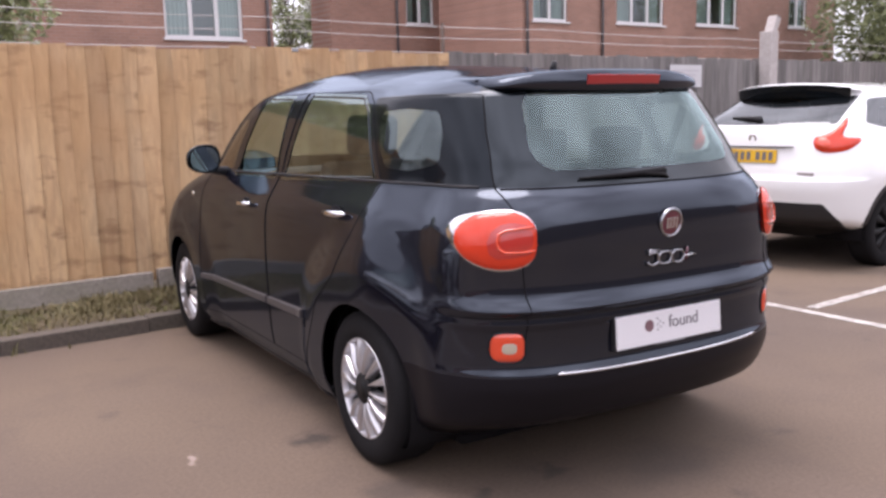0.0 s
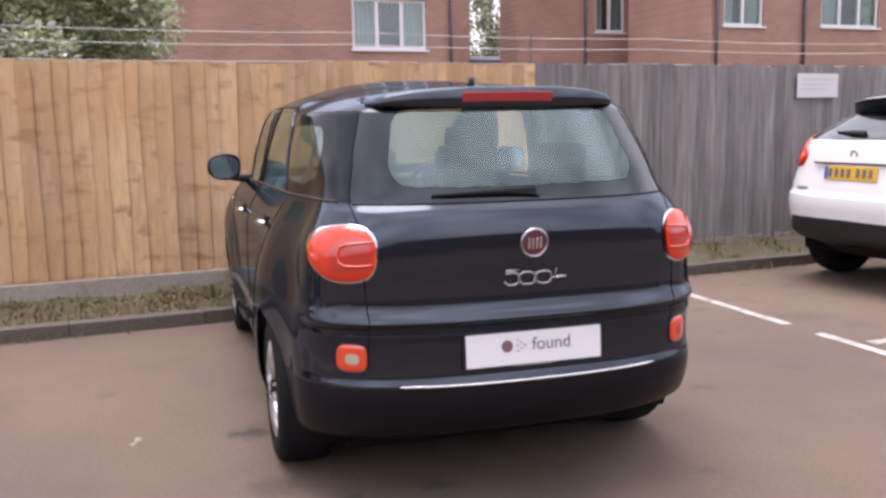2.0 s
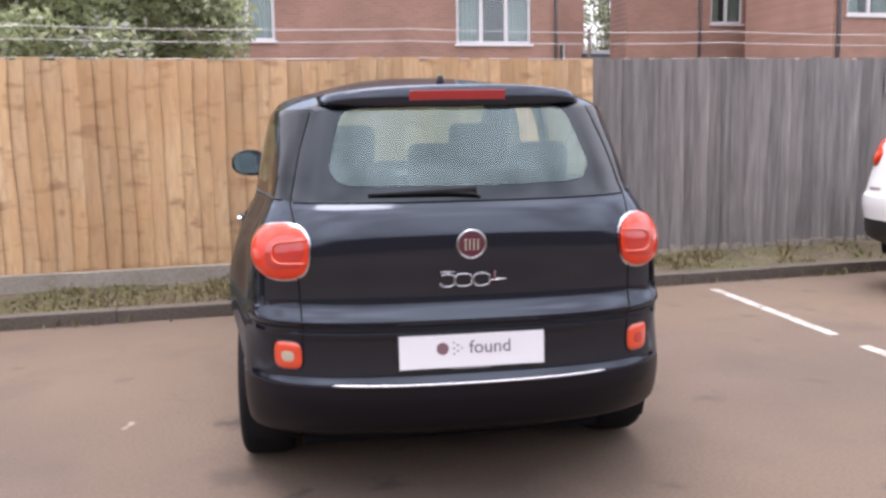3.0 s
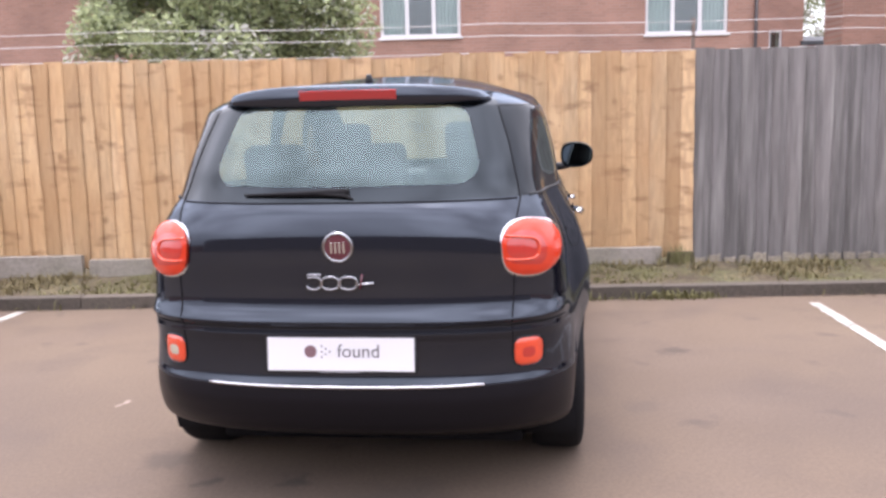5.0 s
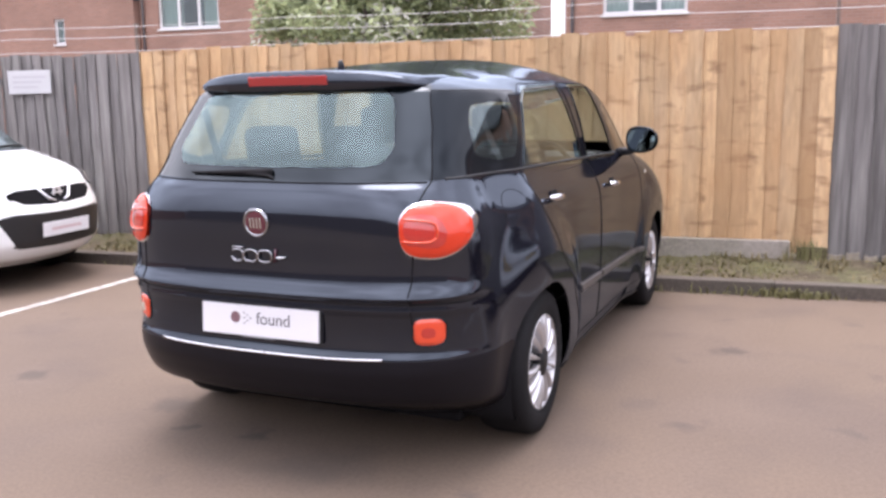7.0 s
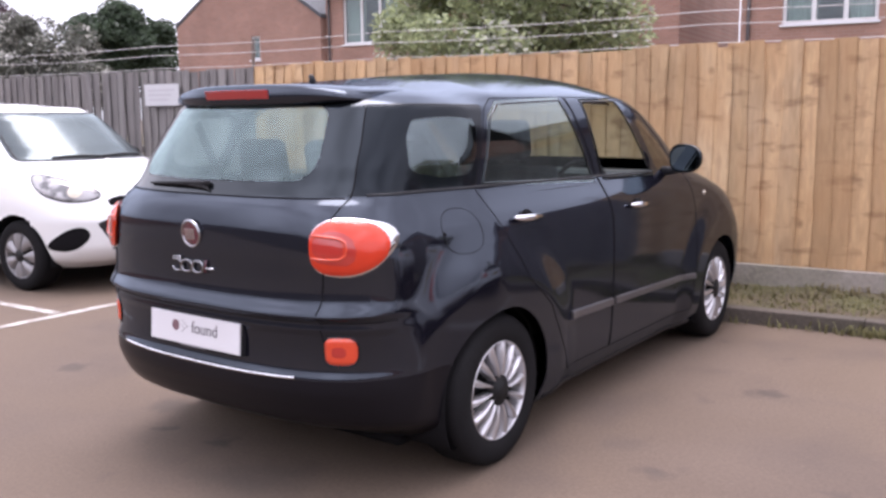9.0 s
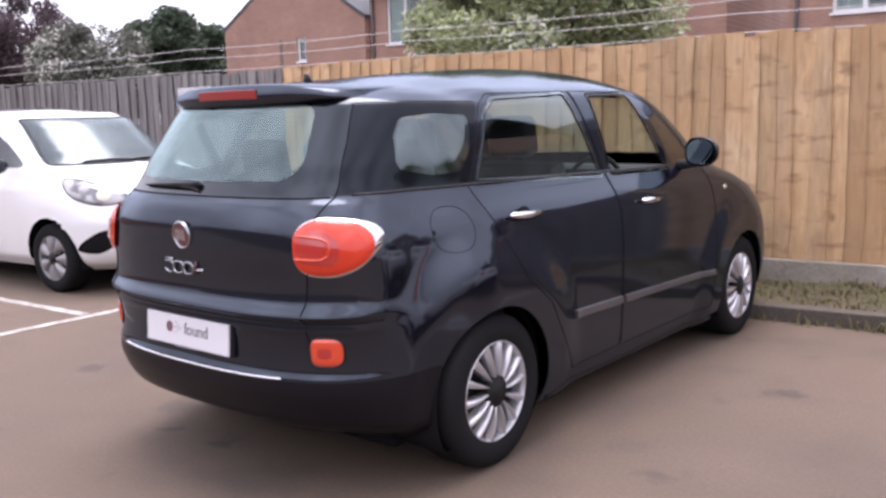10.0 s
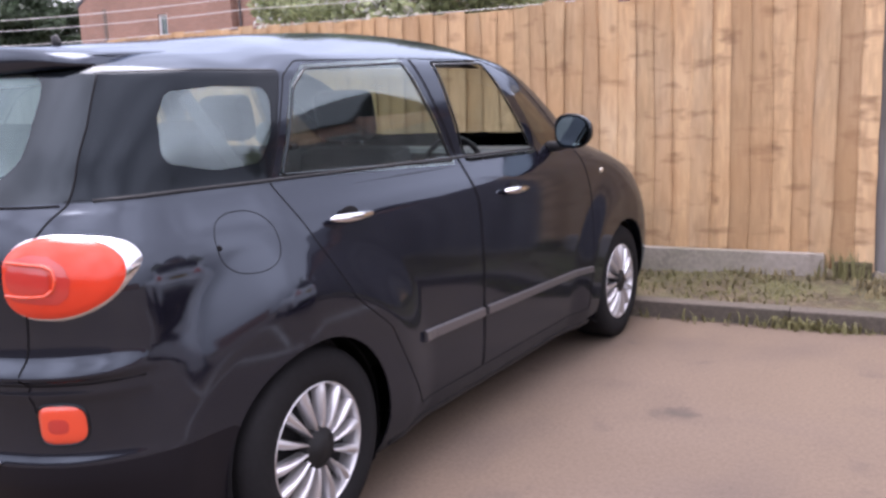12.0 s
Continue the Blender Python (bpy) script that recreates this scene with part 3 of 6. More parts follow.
skin = Shell(
    width=[(0.15, 0.772), (0.18, 0.800), (0.22, 0.824), (0.30, 0.848), (0.42, 0.858), (0.55, 0.862), (0.70, 0.866), (0.82, 0.864), (0.92, 0.858), (0.975, 0.849), (1.005, 0.840),
           (1.035, 0.826), (1.07, 0.806), (1.105, 0.787), (1.14, 0.771), (1.17, 0.765), (1.25, 0.754), (1.35, 0.732), (1.44, 0.706), (1.485, 0.686), (1.508, 0.670), (1.52, 0.652)],
    rear=[(0.15, -0.36), (0.18, -0.44), (0.24, -0.58), (0.28, -0.70), (0.32, -0.775), (0.39, -0.818), (0.46, -0.838), (0.50, -0.836), (0.53, -0.825), (0.60, -0.820), (0.655, -0.824), (0.676, -0.833), (0.688, -0.837), (0.700, -0.830), (0.712, -0.830), (0.722, -0.848), (0.733, -0.859),
          (0.746, -0.853), (0.778, -0.832), (0.815, -0.8262), (0.85, -0.825), (0.95, -0.828), (1.02, -0.825), (1.07, -0.815), (1.11, -0.800), (1.142, -0.774),
          (1.25, -0.712), (1.35, -0.645), (1.45, -0.578), (1.49, -0.552), (1.52, -0.50)],
    front=[(0.15, 3.24), (0.18, 3.30), (0.30, 3.44), (0.50, 3.49), (0.70, 3.47), (0.82, 3.40), (0.92, 3.26), (1.00, 3.05), (1.07, 2.82), (1.12, 2.68), (1.18, 2.58),
           (1.30, 2.40), (1.40, 2.24), (1.48, 2.08), (1.52, 1.97)],
    rear_corner=(0.42, 2.95), front_corner=(0.85, 2.9),
    spine=[(-0.6, 1.528), (-0.3, 1.560), (0.1, 1.595), (0.6, 1.632), (1.1, 1.652), (1.6, 1.632), (2.0, 1.552)],
    low=0.15, high=1.52, haunches=((0.0, 0.315, 0.47, 0.70, 0.036), (2.612, 0.315, 0.46, 0.68, 0.034)), taper=(0.084, 0.0, 0.42), rear_top=2.55, crown=2.3, ease=(0.11, 1.462, 0.30, 0.36))


def on_side(f, x_min=0.42):
    return lambda p: np.where(np.abs(p[..., 0]) > x_min, f(p[..., 1], p[..., 2]), -1.0)


def on_back(f, y_max=0.2):
    return lambda p: np.where(p[..., 1] < y_max, f(np.abs(p[..., 0]), p[..., 2]), -1.0)


def arch(yc, r, zc=0.315):
    return on_side(lambda y, z: r - np.hypot(y - yc, z - zc))


rear_glass = inside([(-0.05, 1.145), (0.618, 1.148), (0.578, 1.33), (0.526, 1.500), (-0.05, 1.500)], 0.002)
rear_clear = inside([(-0.05, 1.262), (0.406, 1.268), (0.371, 1.400), (-0.05, 1.404)], 0.070)
edge_y = lambda x, z: float(skin.back(x, z).y)
QUARTER = [(edge_y(0.612, 1.150), 1.150), (edge_y(0.588, 1.25), 1.25), (edge_y(0.560, 1.36), 1.36), (edge_y(0.528, 1.468), 1.468), (-0.2, 1.471), (0.103, 1.468), (-0.045, 1.150)]
quarter = inside(QUARTER, 0.006)
quarter_clear = inside([(-0.330, 1.255), (-0.315, 1.330), (-0.285, 1.376), (-0.16, 1.386), (-0.012, 1.380), (-0.034, 1.305), (-0.085, 1.238), (-0.21, 1.231)], 0.038)
front_light = inside([(1.80, 1.13), (1.62, 1.38), (1.66, 1.40), (2.06, 1.12)], 0.012)
windscreen = lambda p: np.where((p[..., 1] > 1.2), inside([(-0.6, 1.16), (0.6, 1.16), (0.56, 1.502), (-0.56, 1.502)], 0.02)(p[..., 0], p[..., 2]), -1.0)
REAR_DOOR = [(-0.045, 1.140), (0.12, 1.455), (0.21, 1.500), (0.86, 1.514), (1.025, 1.120), (1.05, 0.95), (1.06, 0.27), (0.58, 0.27), (0.47, 0.44), (0.36, 0.62), (0.17, 0.76), (0.06, 0.93)]
rear_door_shape = inside(REAR_DOOR, 0.004)
FRONT_DOOR = [(0.872, 1.514), (1.44, 1.514), (1.72, 1.44), (2.12, 1.12), (2.20, 0.85), (2.12, 0.27), (1.072, 0.27), (1.062, 0.95), (1.037, 1.12)]
front_door_shape = inside(FRONT_DOOR, 0.004)
REAR_DOOR_GLASS = [(0.015, 1.158), (0.150, 1.42), (0.235, 1.475), (0.80, 1.497), (0.985, 1.118), (0.60, 1.136)]
FRONT_DOOR_GLASS = [(1.095, 1.118), (1.020, 1.492), (1.42, 1.50), (1.70, 1.108)]
rear_door_glass, front_door_glass = inside(REAR_DOOR_GLASS, 0.014), inside(FRONT_DOOR_GLASS, 0.014)
GATE_EDGE = [(0.0, 0.714), (0.30, 0.714), (0.592, 0.714), (0.598, 0.80), (0.602, 0.90), (0.604, 1.05), (0.622, 1.14), (0.58, 1.33), (0.53, 1.49)]


def side_line(name, poly, radius, material, parent, sd, closed=True, out=0.0):
    """A thin line on the flank along an outline."""
    pts = []
    ring = poly + poly[:1] if closed else poly
    for a, b in zip(ring, ring[1:]):
        n = max(2, int(math.hypot(b[0] - a[0], b[1] - a[1]) / 0.03))
        pts += [(a[0] + (b[0] - a[0]) * i / n, a[1] + (b[1] - a[1]) * i / n) for i in range(n)]
    if not closed:
        pts.append(ring[-1])
    if closed:
        pts = soften(pts, 1)
    q = [skin.side(y, z, out) for y, z in pts]
    v, f = tube([(sd * w.x, w.y, w.z) for w in q], radius, 5, closed)
    return piece(name, mesh_of(name, v, f, True), material, parent)

gate_shape = inside([(-0.05, 0.714), (0.592, 0.714), (0.600, 0.90), (0.602, 1.05), (0.622, 1.14), (0.53, 1.50), (-0.05, 1.50)], 0.004)

LAMP_U, LAMP_Z = 0.009, 0.974
# outlines on the rear corner: lens, chrome surround, and the U inside the lens
LAMP_LENS = [(-0.147, 0.988), (-0.143, 1.020), (-0.110, 1.053), (-0.054, 1.070), (0.010, 1.066), (0.066, 1.055), (0.101, 1.034), (0.125, 1.008), (0.130, 0.988), (0.127, 0.958), (0.105, 0.928), (0.066, 0.903), (0.019, 0.885), (-0.033, 0.878), (-0.093, 0.883), (-0.128, 0.902), (-0.145, 0.932)]
LAMP_RIM = [(-0.155, 0.988), (-0.150, 1.028), (-0.116, 1.064), (-0.059, 1.080), (0.010, 1.077), (0.075, 1.068), (0.123, 1.058), (0.155, 1.041), (0.176, 1.015), (0.176, 0.990), (0.159, 0.968), (0.141, 0.947), (0.102, 0.910), (0.058, 0.886), (-0.003, 0.868), (-0.067, 0.868), (-0.122, 0.880), (-0.150, 0.916)]
LAMP_U_OUT = [(-0.110, 1.023), (-0.072, 1.030), (-0.033, 1.023), (-0.003, 1.002), (0.011, 0.968), (0.004, 0.932), (-0.020, 0.916), (-0.067, 0.919), (-0.115, 0.926)]
LAMP_U_IN = [(-0.138, 1.018), (-0.089, 1.011), (-0.046, 1.005), (-0.026, 0.994), (-0.021, 0.971), (-0.025, 0.950), (-0.046, 0.937), (-0.089, 0.936), (-0.138, 0.940)]
LAMP_CORE = [(-0.134, 1.010), (-0.084, 1.005), (-0.039, 0.998), (-0.031, 0.971), (-0.037, 0.945), (-0.084, 0.943), (-0.134, 0.947)]
regions = [
    ("arch_hole", lambda p: np.maximum(arch(0.0, 0.352)(p), arch(2.612, 0.352)(p))),
    ("valance", lambda p: np.where(p[..., 1] < -0.30, 0.497 - p[..., 2], -1.0)),
    ("rear_clear", on_back(rear_clear)), ("rear_black", on_back(rear_glass)),
    ("quarter_clear", on_side(quarter_clear)), ("quarter_black", on_side(quarter)),
    ("rear_door_glass", on_side(rear_door_glass)), ("front_door_glass", on_side(front_door_glass)), ("front_light", on_side(front_light)),
    ("windscreen", windscreen),
    ("rear_door", on_side(rear_door_shape)), ("front_door", on_side(front_door_shape)), ("tailgate", on_back(gate_shape)),
]
gs, gv = skin.grid(0.024, 118, 18, 0.0135)
P, N, owner = skin.cut(gs, gv, regions)
right_half = np.zeros(owner.shape, bool)
right_half[owner.shape[0] // 2:] = True


def patch(name, side=None, lift=0.0):
    mask = owner == name
    if side is not None:
        mask &= right_half if side > 0 else ~right_half
    return skin.cells(P, N, mask, lift)


def skin_part(obname, name, material, parent, side=None, lift=0.0, label="", shadow=True):
    vs, fs, ns = patch(name, side, lift)
    ob = piece(obname, mesh_of(obname, vs, fs, True, ns), material, parent, label)
    ob.visible_shadow = shadow
    return ob


body = skin_part("body", "", PAINT, car)
gate = skin_part("tailgate", "tailgate", PAINT, car)
skin_part("bumper_valance", "valance", VALANCE, car, label="satin black lower bumper")
gate_line = [(x, z) for a, b in zip(GATE_EDGE, GATE_EDGE[1:]) for x, z in ((a[0] + (b[0] - a[0]) * k / 6, a[1] + (b[1] - a[1]) * k / 6) for k in range(6))]
gl_v, gl_f = tube([skin.back(-x, z, 0.0) for x, z in reversed(gate_line)] + [skin.back(x, z, 0.0) for x, z in gate_line[1:]], 0.003, 5)
piece("shut_line", mesh_of("shut_line", gl_v, gl_f, True), DARKGAP, gate)
skin_part("rear_window_border", "rear_black", GLOSSBLACK, gate, label="black screen-printed border of the rear window")
skin_part("rear_window", "rear_clear", CARGLASS, gate, shadow=False, label="clear rear window")
skin_part("windscreen", "windscreen", CARGLASS, car, shadow=False)
for sd in (1, -1):
    qb = skin_part("quarter_window_border", "quarter_black", FRIT, car, sd)
    skin_part("quarter_window", "quarter_clear", SIDEGLASS, car, sd, shadow=False)
    side_line("window_seal", QUARTER[3:] + QUARTER[:1], 0.0016, DARKGAP, qb, sd, False, -0.001)
    for nm in ("rear", "front"):
        d = skin_part(nm + "_door", nm + "_door", PAINT, car, sd)
        # the right front window is wound down
        if not (nm == "front" and sd == 1):
            skin_part("door_window", nm + "_door_glass", SIDEGLASS, d, sd, shadow=False)
        else:
            d["label"] = "black front door with its window wound down"
        side_line("shut_line", REAR_DOOR if nm == "rear" else FRONT_DOOR, 0.0024, DARKGAP, d, sd)
        side_line("window_seal", REAR_DOOR_GLASS if nm == "rear" else FRONT_DOOR_GLASS, 0.0055, GLOSSBLACK, d, sd)
        # door handle: chrome bar over a dark cup
        y0, z0 = ((0.235, 1.005) if nm == "rear" else (1.365, 0.965))
        n0 = skin.side(y0, z0)
        bm = bmesh.new()
        bmesh.ops.create_uvsphere(bm, u_segments=20, v_segments=10, radius=1.0)
        bmesh.ops.scale(bm, vec=(0.006, 0.055, 0.034), verts=bm.verts)
        part("handle_cup", bm, DARKGAP, d, smooth=True, m=pose(sd * (n0.x - 0.001), y0, z0))
        hp = [skin.side(y0 - 0.115 + 0.023 * k, z0 + 0.006 - 0.001 * k, 0.012 + 0.022 * math.sin(math.pi * min(1, (k + 0.6) / 9))) for k in range(11)]
        hv, hf = tube([(sd * q.x, q.y, q.z) for q in hp], [0.006, 0.012, 0.0145, 0.015, 0.015, 0.015, 0.015, 0.0145, 0.014, 0.012, 0.007], 10)
        piece("door_handle", mesh_of("door_handle", hv, hf, True), CHROME, d, "chrome bar door handle")
    skin_part("front_quarter_light", "front_light", DARKGLASS, car, sd, shadow=False)
    # rear lamp cluster: domed lens with a chrome surround
    at_corner = lambda u, z, o: skin.corner(u, z, o, sd)
    vs, fs = fan(at_corner, (LAMP_U, LAMP_Z), soften(LAMP_RIM, 2), lambda r: 0.013 * (1 - r ** 6) - 0.002)
    lamp = piece("tail_lamp", mesh_of("tail_lamp", vs, fs, True), CHROME, car, "red tail lamp with a bright chrome surround")
    dome = lambda r: 0.011 + 0.015 * math.sqrt(max(0, 1 - r * r))
    vs, fs = fan(at_corner, (LAMP_U - 0.018, LAMP_Z), soften(LAMP_LENS, 2), dome)
    piece("lens", mesh_of("lens", vs, fs, True), LAMPRED, lamp)
    over = lambda u, z: 0.0125 + 0.015 * math.sqrt(max(0, 1 - ((u - LAMP_U + 0.018) / 0.142) ** 2 - ((z - LAMP_Z) / 0.100) ** 2))
    # a dark sideways U round a deep red block, both open towards the middle of the car
    u_out, u_in = [np.array(q) for q in LAMP_U_OUT], [np.array(q) for q in LAMP_U_IN]
    along = lambda ps, f: ps[min(int(f * (len(ps) - 1)), len(ps) - 2)] * (1 - (f * (len(ps) - 1) - min(int(f * (len(ps) - 1)), len(ps) - 2))) + ps[min(int(f * (len(ps) - 1)), len(ps) - 2) + 1] * (f * (len(ps) - 1) - min(int(f * (len(ps) - 1)), len(ps) - 2))
    vs, fs = [], []
    for k in range(37):
        for j in range(5):
            q = along(u_out, k / 36) * (1 - j / 4) + along(u_in, k / 36) * (j / 4)
            vs.append(at_corner(q[0], q[1], over(*q)))
    fs = [(5 * k + j, 5 * k + j + 1, 5 * k + j + 6, 5 * k + j + 5) for k in range(36) for j in range(4)]
    piece("lens_band", mesh_of("lens_band", vs, fs, True), LAMPDEEP, lamp)
    tv, tf = tube([at_corner(*along(u_in, k / 36), over(*along(u_in, k / 36)) + 0.001) for k in range(37)], 0.0042, 8)
    piece("lens_ridge", mesh_of("lens_ridge", tv, tf, True), LAMPORANGE, lamp)
    core = soften(LAMP_CORE, 2)
    vs, fs = fan(at_corner, (LAMP_U - 0.080, LAMP_Z), core, lambda r: 0.0, 6)
    lift_of = [(LAMP_U - 0.080, LAMP_Z)] + [(LAMP_U - 0.080 + (u - LAMP_U + 0.080) * (k / 6) ** 0.75, LAMP_Z + (z - LAMP_Z) * (k / 6) ** 0.75) for k in range(1, 7) for u, z in core]
    vs = [at_corner(u, z, over(u, z) + 0.0005) for u, z in lift_of]
    piece("lens_core", mesh_of("lens_core", vs, fs, True), LAMPDEEP, lamp)
    on_bumper = lambda x, z, o: (lambda q: Vector((sd * q.x, q.y, q.z)))(skin.back(x, z, o))
    vs, fs = fan(on_bumper, (0.648, 0.606), squircle(0.648, 0.606, 0.050, 0.051, 3.4), lambda r: 0.014 - 0.012 * r ** 5)
    fog = piece("rear_reflector", mesh_of("rear_reflector", vs, fs, True), LAMPORANGE, car, "square orange-red rear bumper lamp")
    vs, fs = fan(on_bumper, (0.650, 0.604), squircle(0.650, 0.604, 0.022, 0.019, 3.0, 32), lambda r: 0.0165 - 0.002 * r ** 4, 4)
    piece("lamp_core", mesh_of("lamp_core", vs, fs, True), LAMPCLEAR if sd < 0 else LAMPDEEP, fog)
    tv, tf = tube([on_bumper(x, z, 0.001) for x, z in squircle(0.648, 0.606, 0.052, 0.053, 3.4)], 0.004, 6, True)
    piece("lamp_bezel", mesh_of("lamp_bezel", tv, tf, True), GLOSSBLACK, fog)
    # arch lip
    for yc in (0.0, 2.612):
        ring = []
        for k in range(41):
            a = radians(-22 + 224 * k / 40)
            zz = max(0.155, 0.315 + 0.352 * math.sin(a))
            q = skin.side(yc + 0.352 * math.cos(a), zz, -0.004)
            ring.append((sd * q.x, q.y, q.z))
        av, af = tube(ring, 0.0042, 6)
        piece("arch_lip", mesh_of("arch_lip", av, af, True), PAINT, car)
        wv, wf = lathe([(0.10, 0.42), (0.356, 0.42), (0.356, 0.832), (0.350, 0.832)], 40)
        wv = [(sd * a, b + yc, max(0.145, c + 0.315)) for a, b, c in wv]
        piece("wheel_well", mesh_of("wheel_well", wv, wf, True), DARKGAP, car)
    # side rubbing strip in two lengths
    for ya, yb in ((0.600, 1.050), (1.080, 2.13)):
        k, rows_ = 14, []
        for i in range(k + 1):
            y = ya + (yb - ya) * i / k
            zc = 0.515 - 0.0255 * (y - 0.6)
            h = 0.021 - 0.003 * (y - 0.6)
            for dz, o in ((-h, 0.002), (-h * 0.8, 0.015), (h * 0.8, 0.015), (h, 0.002)):
                q = skin.side(y, zc + dz, o)
                rows_.append((sd * q.x, q.y, q.z))
        f_ = [(4 * i + j, 4 * i + j + 1, 4 * i + j + 5, 4 * i + j + 4) for i in range(k) for j in range(3)] + [(0, 1, 2, 3), tuple(4 * k + j for j in (3, 2, 1, 0))]
        piece("side_moulding", mesh_of("side_moulding", rows_, f_), mat("satin_moulding", (0.085, 0.078, 0.080), 0.32, 0.25) if "satin_moulding" not in bpy.data.materials else bpy.data.materials["satin_moulding"], car, "satin grey door moulding")
    # waist moulding under the side windows
    bv, bf = tube([((sd * q.x), q.y, q.z) for q in (skin.side(QUARTER[0][0] + 0.05 + 0.0615 * i, 1.147 - 0.018 * max(0, QUARTER[0][0] + 0.05 + 0.0615 * i), 0.001) for i in range(38))], 0.006, 6)
    piece("waist_moulding", mesh_of("waist_moulding", bv, bf, True), PLASTIC, car)
    # sill
    sv, sf = tube([((sd * q.x), q.y, q.z) for q in (skin.side(0.40 + 0.09 * i, 0.190, -0.022) for i in range(21))], 0.026, 8)
    piece("sill", mesh_of("sill", sv, sf, True), PLASTIC, car)
    # door mirror
    bm = bmesh.new()
    bmesh.ops.create_uvsphere(bm, u_segments=28, v_segments=16, radius=1.0)
    for q in bm.verts:
        x, y, z = q.co
        sgn = lambda t, e: math.copysign(abs(t) ** e, t)
        q.co = (0.102 * sgn(x, 0.8), 0.060 + 0.062 * y if y > -0.15 else 0.0505 + (y + 0.15) * 0.002, 0.080 * sgn(z, 0.82) * (1 - 0.12 * x))
    mir = part("door_mirror", bm, GLOSSBLACK, car, "gloss black door mirror", True, pose(sd * 0.912, 1.775, 1.185, 0, 0, -sd * 12) @ Matrix.Diagonal((sd, 1, 1, 1)))
    bm = bmesh.new()
    bmesh.ops.create_circle(bm, cap_ends=True, segments=28, radius=1.0)
    for q in bm.verts:
        x, y, _ = q.co
        q.co = (0.090 * math.copysign(abs(x) ** 0.8, x), 0.0400, 0.066 * math.copysign(abs(y) ** 0.82, y))
    part("mirror_glass", bm, MIRROR, mir, m=pose(0, 0, 0.003, -4, 0, -5))
    mv, mf = tube([(-0.15, 0.07, -0.075), (-0.10, 0.072, -0.072), (-0.04, 0.074, -0.058)], [0.026, 0.024, 0.022], 10)
    piece("mirror_arm", mesh_of("mirror_arm", mv, mf, True), PLASTIC, mir)
    # side repeater
    q = skin.side(2.36, 0.955, 0.001)
    bm = bmesh.new()
    bmesh.ops.create_uvsphere(bm, u_segments=12, v_segments=8, radius=1.0)
    bmesh.ops.scale(bm, vec=(0.006, 0.022, 0.014), verts=bm.verts)
    part("side_repeater", bm, LAMPCLEAR, car, smooth=True, m=pose(sd * q.x, q.y, q.z))

# fuel flap, a round shut line on the right rear wing
fl = []
for k in range(40):
    a = 2 * math.pi * k / 40
    q = skin.side(-0.195 + 0.098 * math.copysign(abs(math.cos(a)) ** 0.85, math.cos(a)), 0.990 + 0.086 * math.copysign(abs(math.sin(a)) ** 0.85, math.sin(a)), 0.0)
    fl.append(q)
fv, ff = tube(fl, 0.0015, 5, True)
flap = piece("fuel_flap", mesh_of("fuel_flap", fv, ff, True), DARKGAP, car, "round fuel filler flap")
q = skin.side(-0.285, 0.985, 0.003)
bm = bmesh.new()
bmesh.ops.create_uvsphere(bm, u_segments=12, v_segments=8, radius=0.010)
part("finger_notch", bm, DARKGAP, flap, smooth=True, m=pose(q.x - 0.008, q.y, q.z))

# roof spoiler with the high brake lamp
sp, sf = [], []
K = 48
spoil_y = lambda t: -0.592 + 0.100 * t ** 2.5
spoil_z = lambda t: 1.548 - 0.030 * t ** 3 - 0.006 * t ** 9
for i in range(K + 1):
    x = -0.508 + 1.016 * i / K
    t = abs(x) / 0.508
    yt, zt = spoil_y(t), spoil_z(t)
    a_, b_ = skin.roof(x * 1.02, -0.10, 0.002 - 0.004 * t ** 6), skin.roof(x * 1.01, -0.34, 0.004 - 0.005 * t ** 6)
    c_ = skin.back(x * 1.01, 1.472 + 0.014 * t ** 3, -0.004)
    sec = [a_, b_, Vector((x, yt + 0.03 + 0.02 * t ** 4, zt + 0.005 - 0.004 * t ** 4)), Vector((x, yt + 0.022 * t ** 4, zt - 0.004 - 0.012 * t ** 4)), Vector((x, yt + 0.010, 1.476 + 0.020 * t ** 3)), Vector((x, yt + 0.5 * max(0.0, c_.y - yt), 1.471 + 0.017 * t ** 3)), c_]
    # the ends die out on the body
    k_ = 0.85 * min(1.0, max(0.0, (t - 0.90) / 0.10)) ** 2
    on_skin = [a_, b_] + [skin.back(x, zz, 0.003) for zz in (1.517, 1.508, 1.498, 1.488)] + [c_]
    sp += [tuple(p_.lerp(q_, k_)) for p_, q_ in zip(sec, on_skin)]
for i in range(K):
    for j in range(6):
        sf.append((7 * i + j, 7 * i + j + 1, 7 * i + j + 8, 7 * i + j + 7))
sf += [tuple(range(7))[::-1], tuple(7 * K + j for j in range(7))]
spoiler = piece("roof_spoiler", mesh_of("roof_spoiler", sp, sf, True), PAINT, gate, "black roof spoiler")
bv, bf = [], []
for i in range(13):
    x = -0.178 + 0.356 * i / 12
    yt, zt = spoil_y(abs(x) / 0.508), spoil_z(abs(x) / 0.508) - 0.010
    bv += [(x, yt + 0.006, zt - 0.003), (x, yt - 0.004, zt - 0.008), (x, yt + 0.006, zt - 0.040), (x, yt + 0.02, zt - 0.045)]
bf = [(4 * i + j, 4 * i + j + 1, 4 * i + j + 5, 4 * i + j + 4) for i in range(12) for j in range(3)] + [(0, 1, 2, 3), (51, 50, 49, 48)]
piece("high_brake_lamp", mesh_of("high_brake_lamp", bv, bf), BRAKE, spoiler, "long red high-level brake lamp")
# aerial
av, af = tube([(0, -0.150, 1.570), (0, -0.154, 1.588), (0, -0.160, 1.606)], [0.019, 0.014, 0.011], 10)
piece("aerial", mesh_of("aerial", av, af, True), PLASTIC, car, "short black roof aerial")

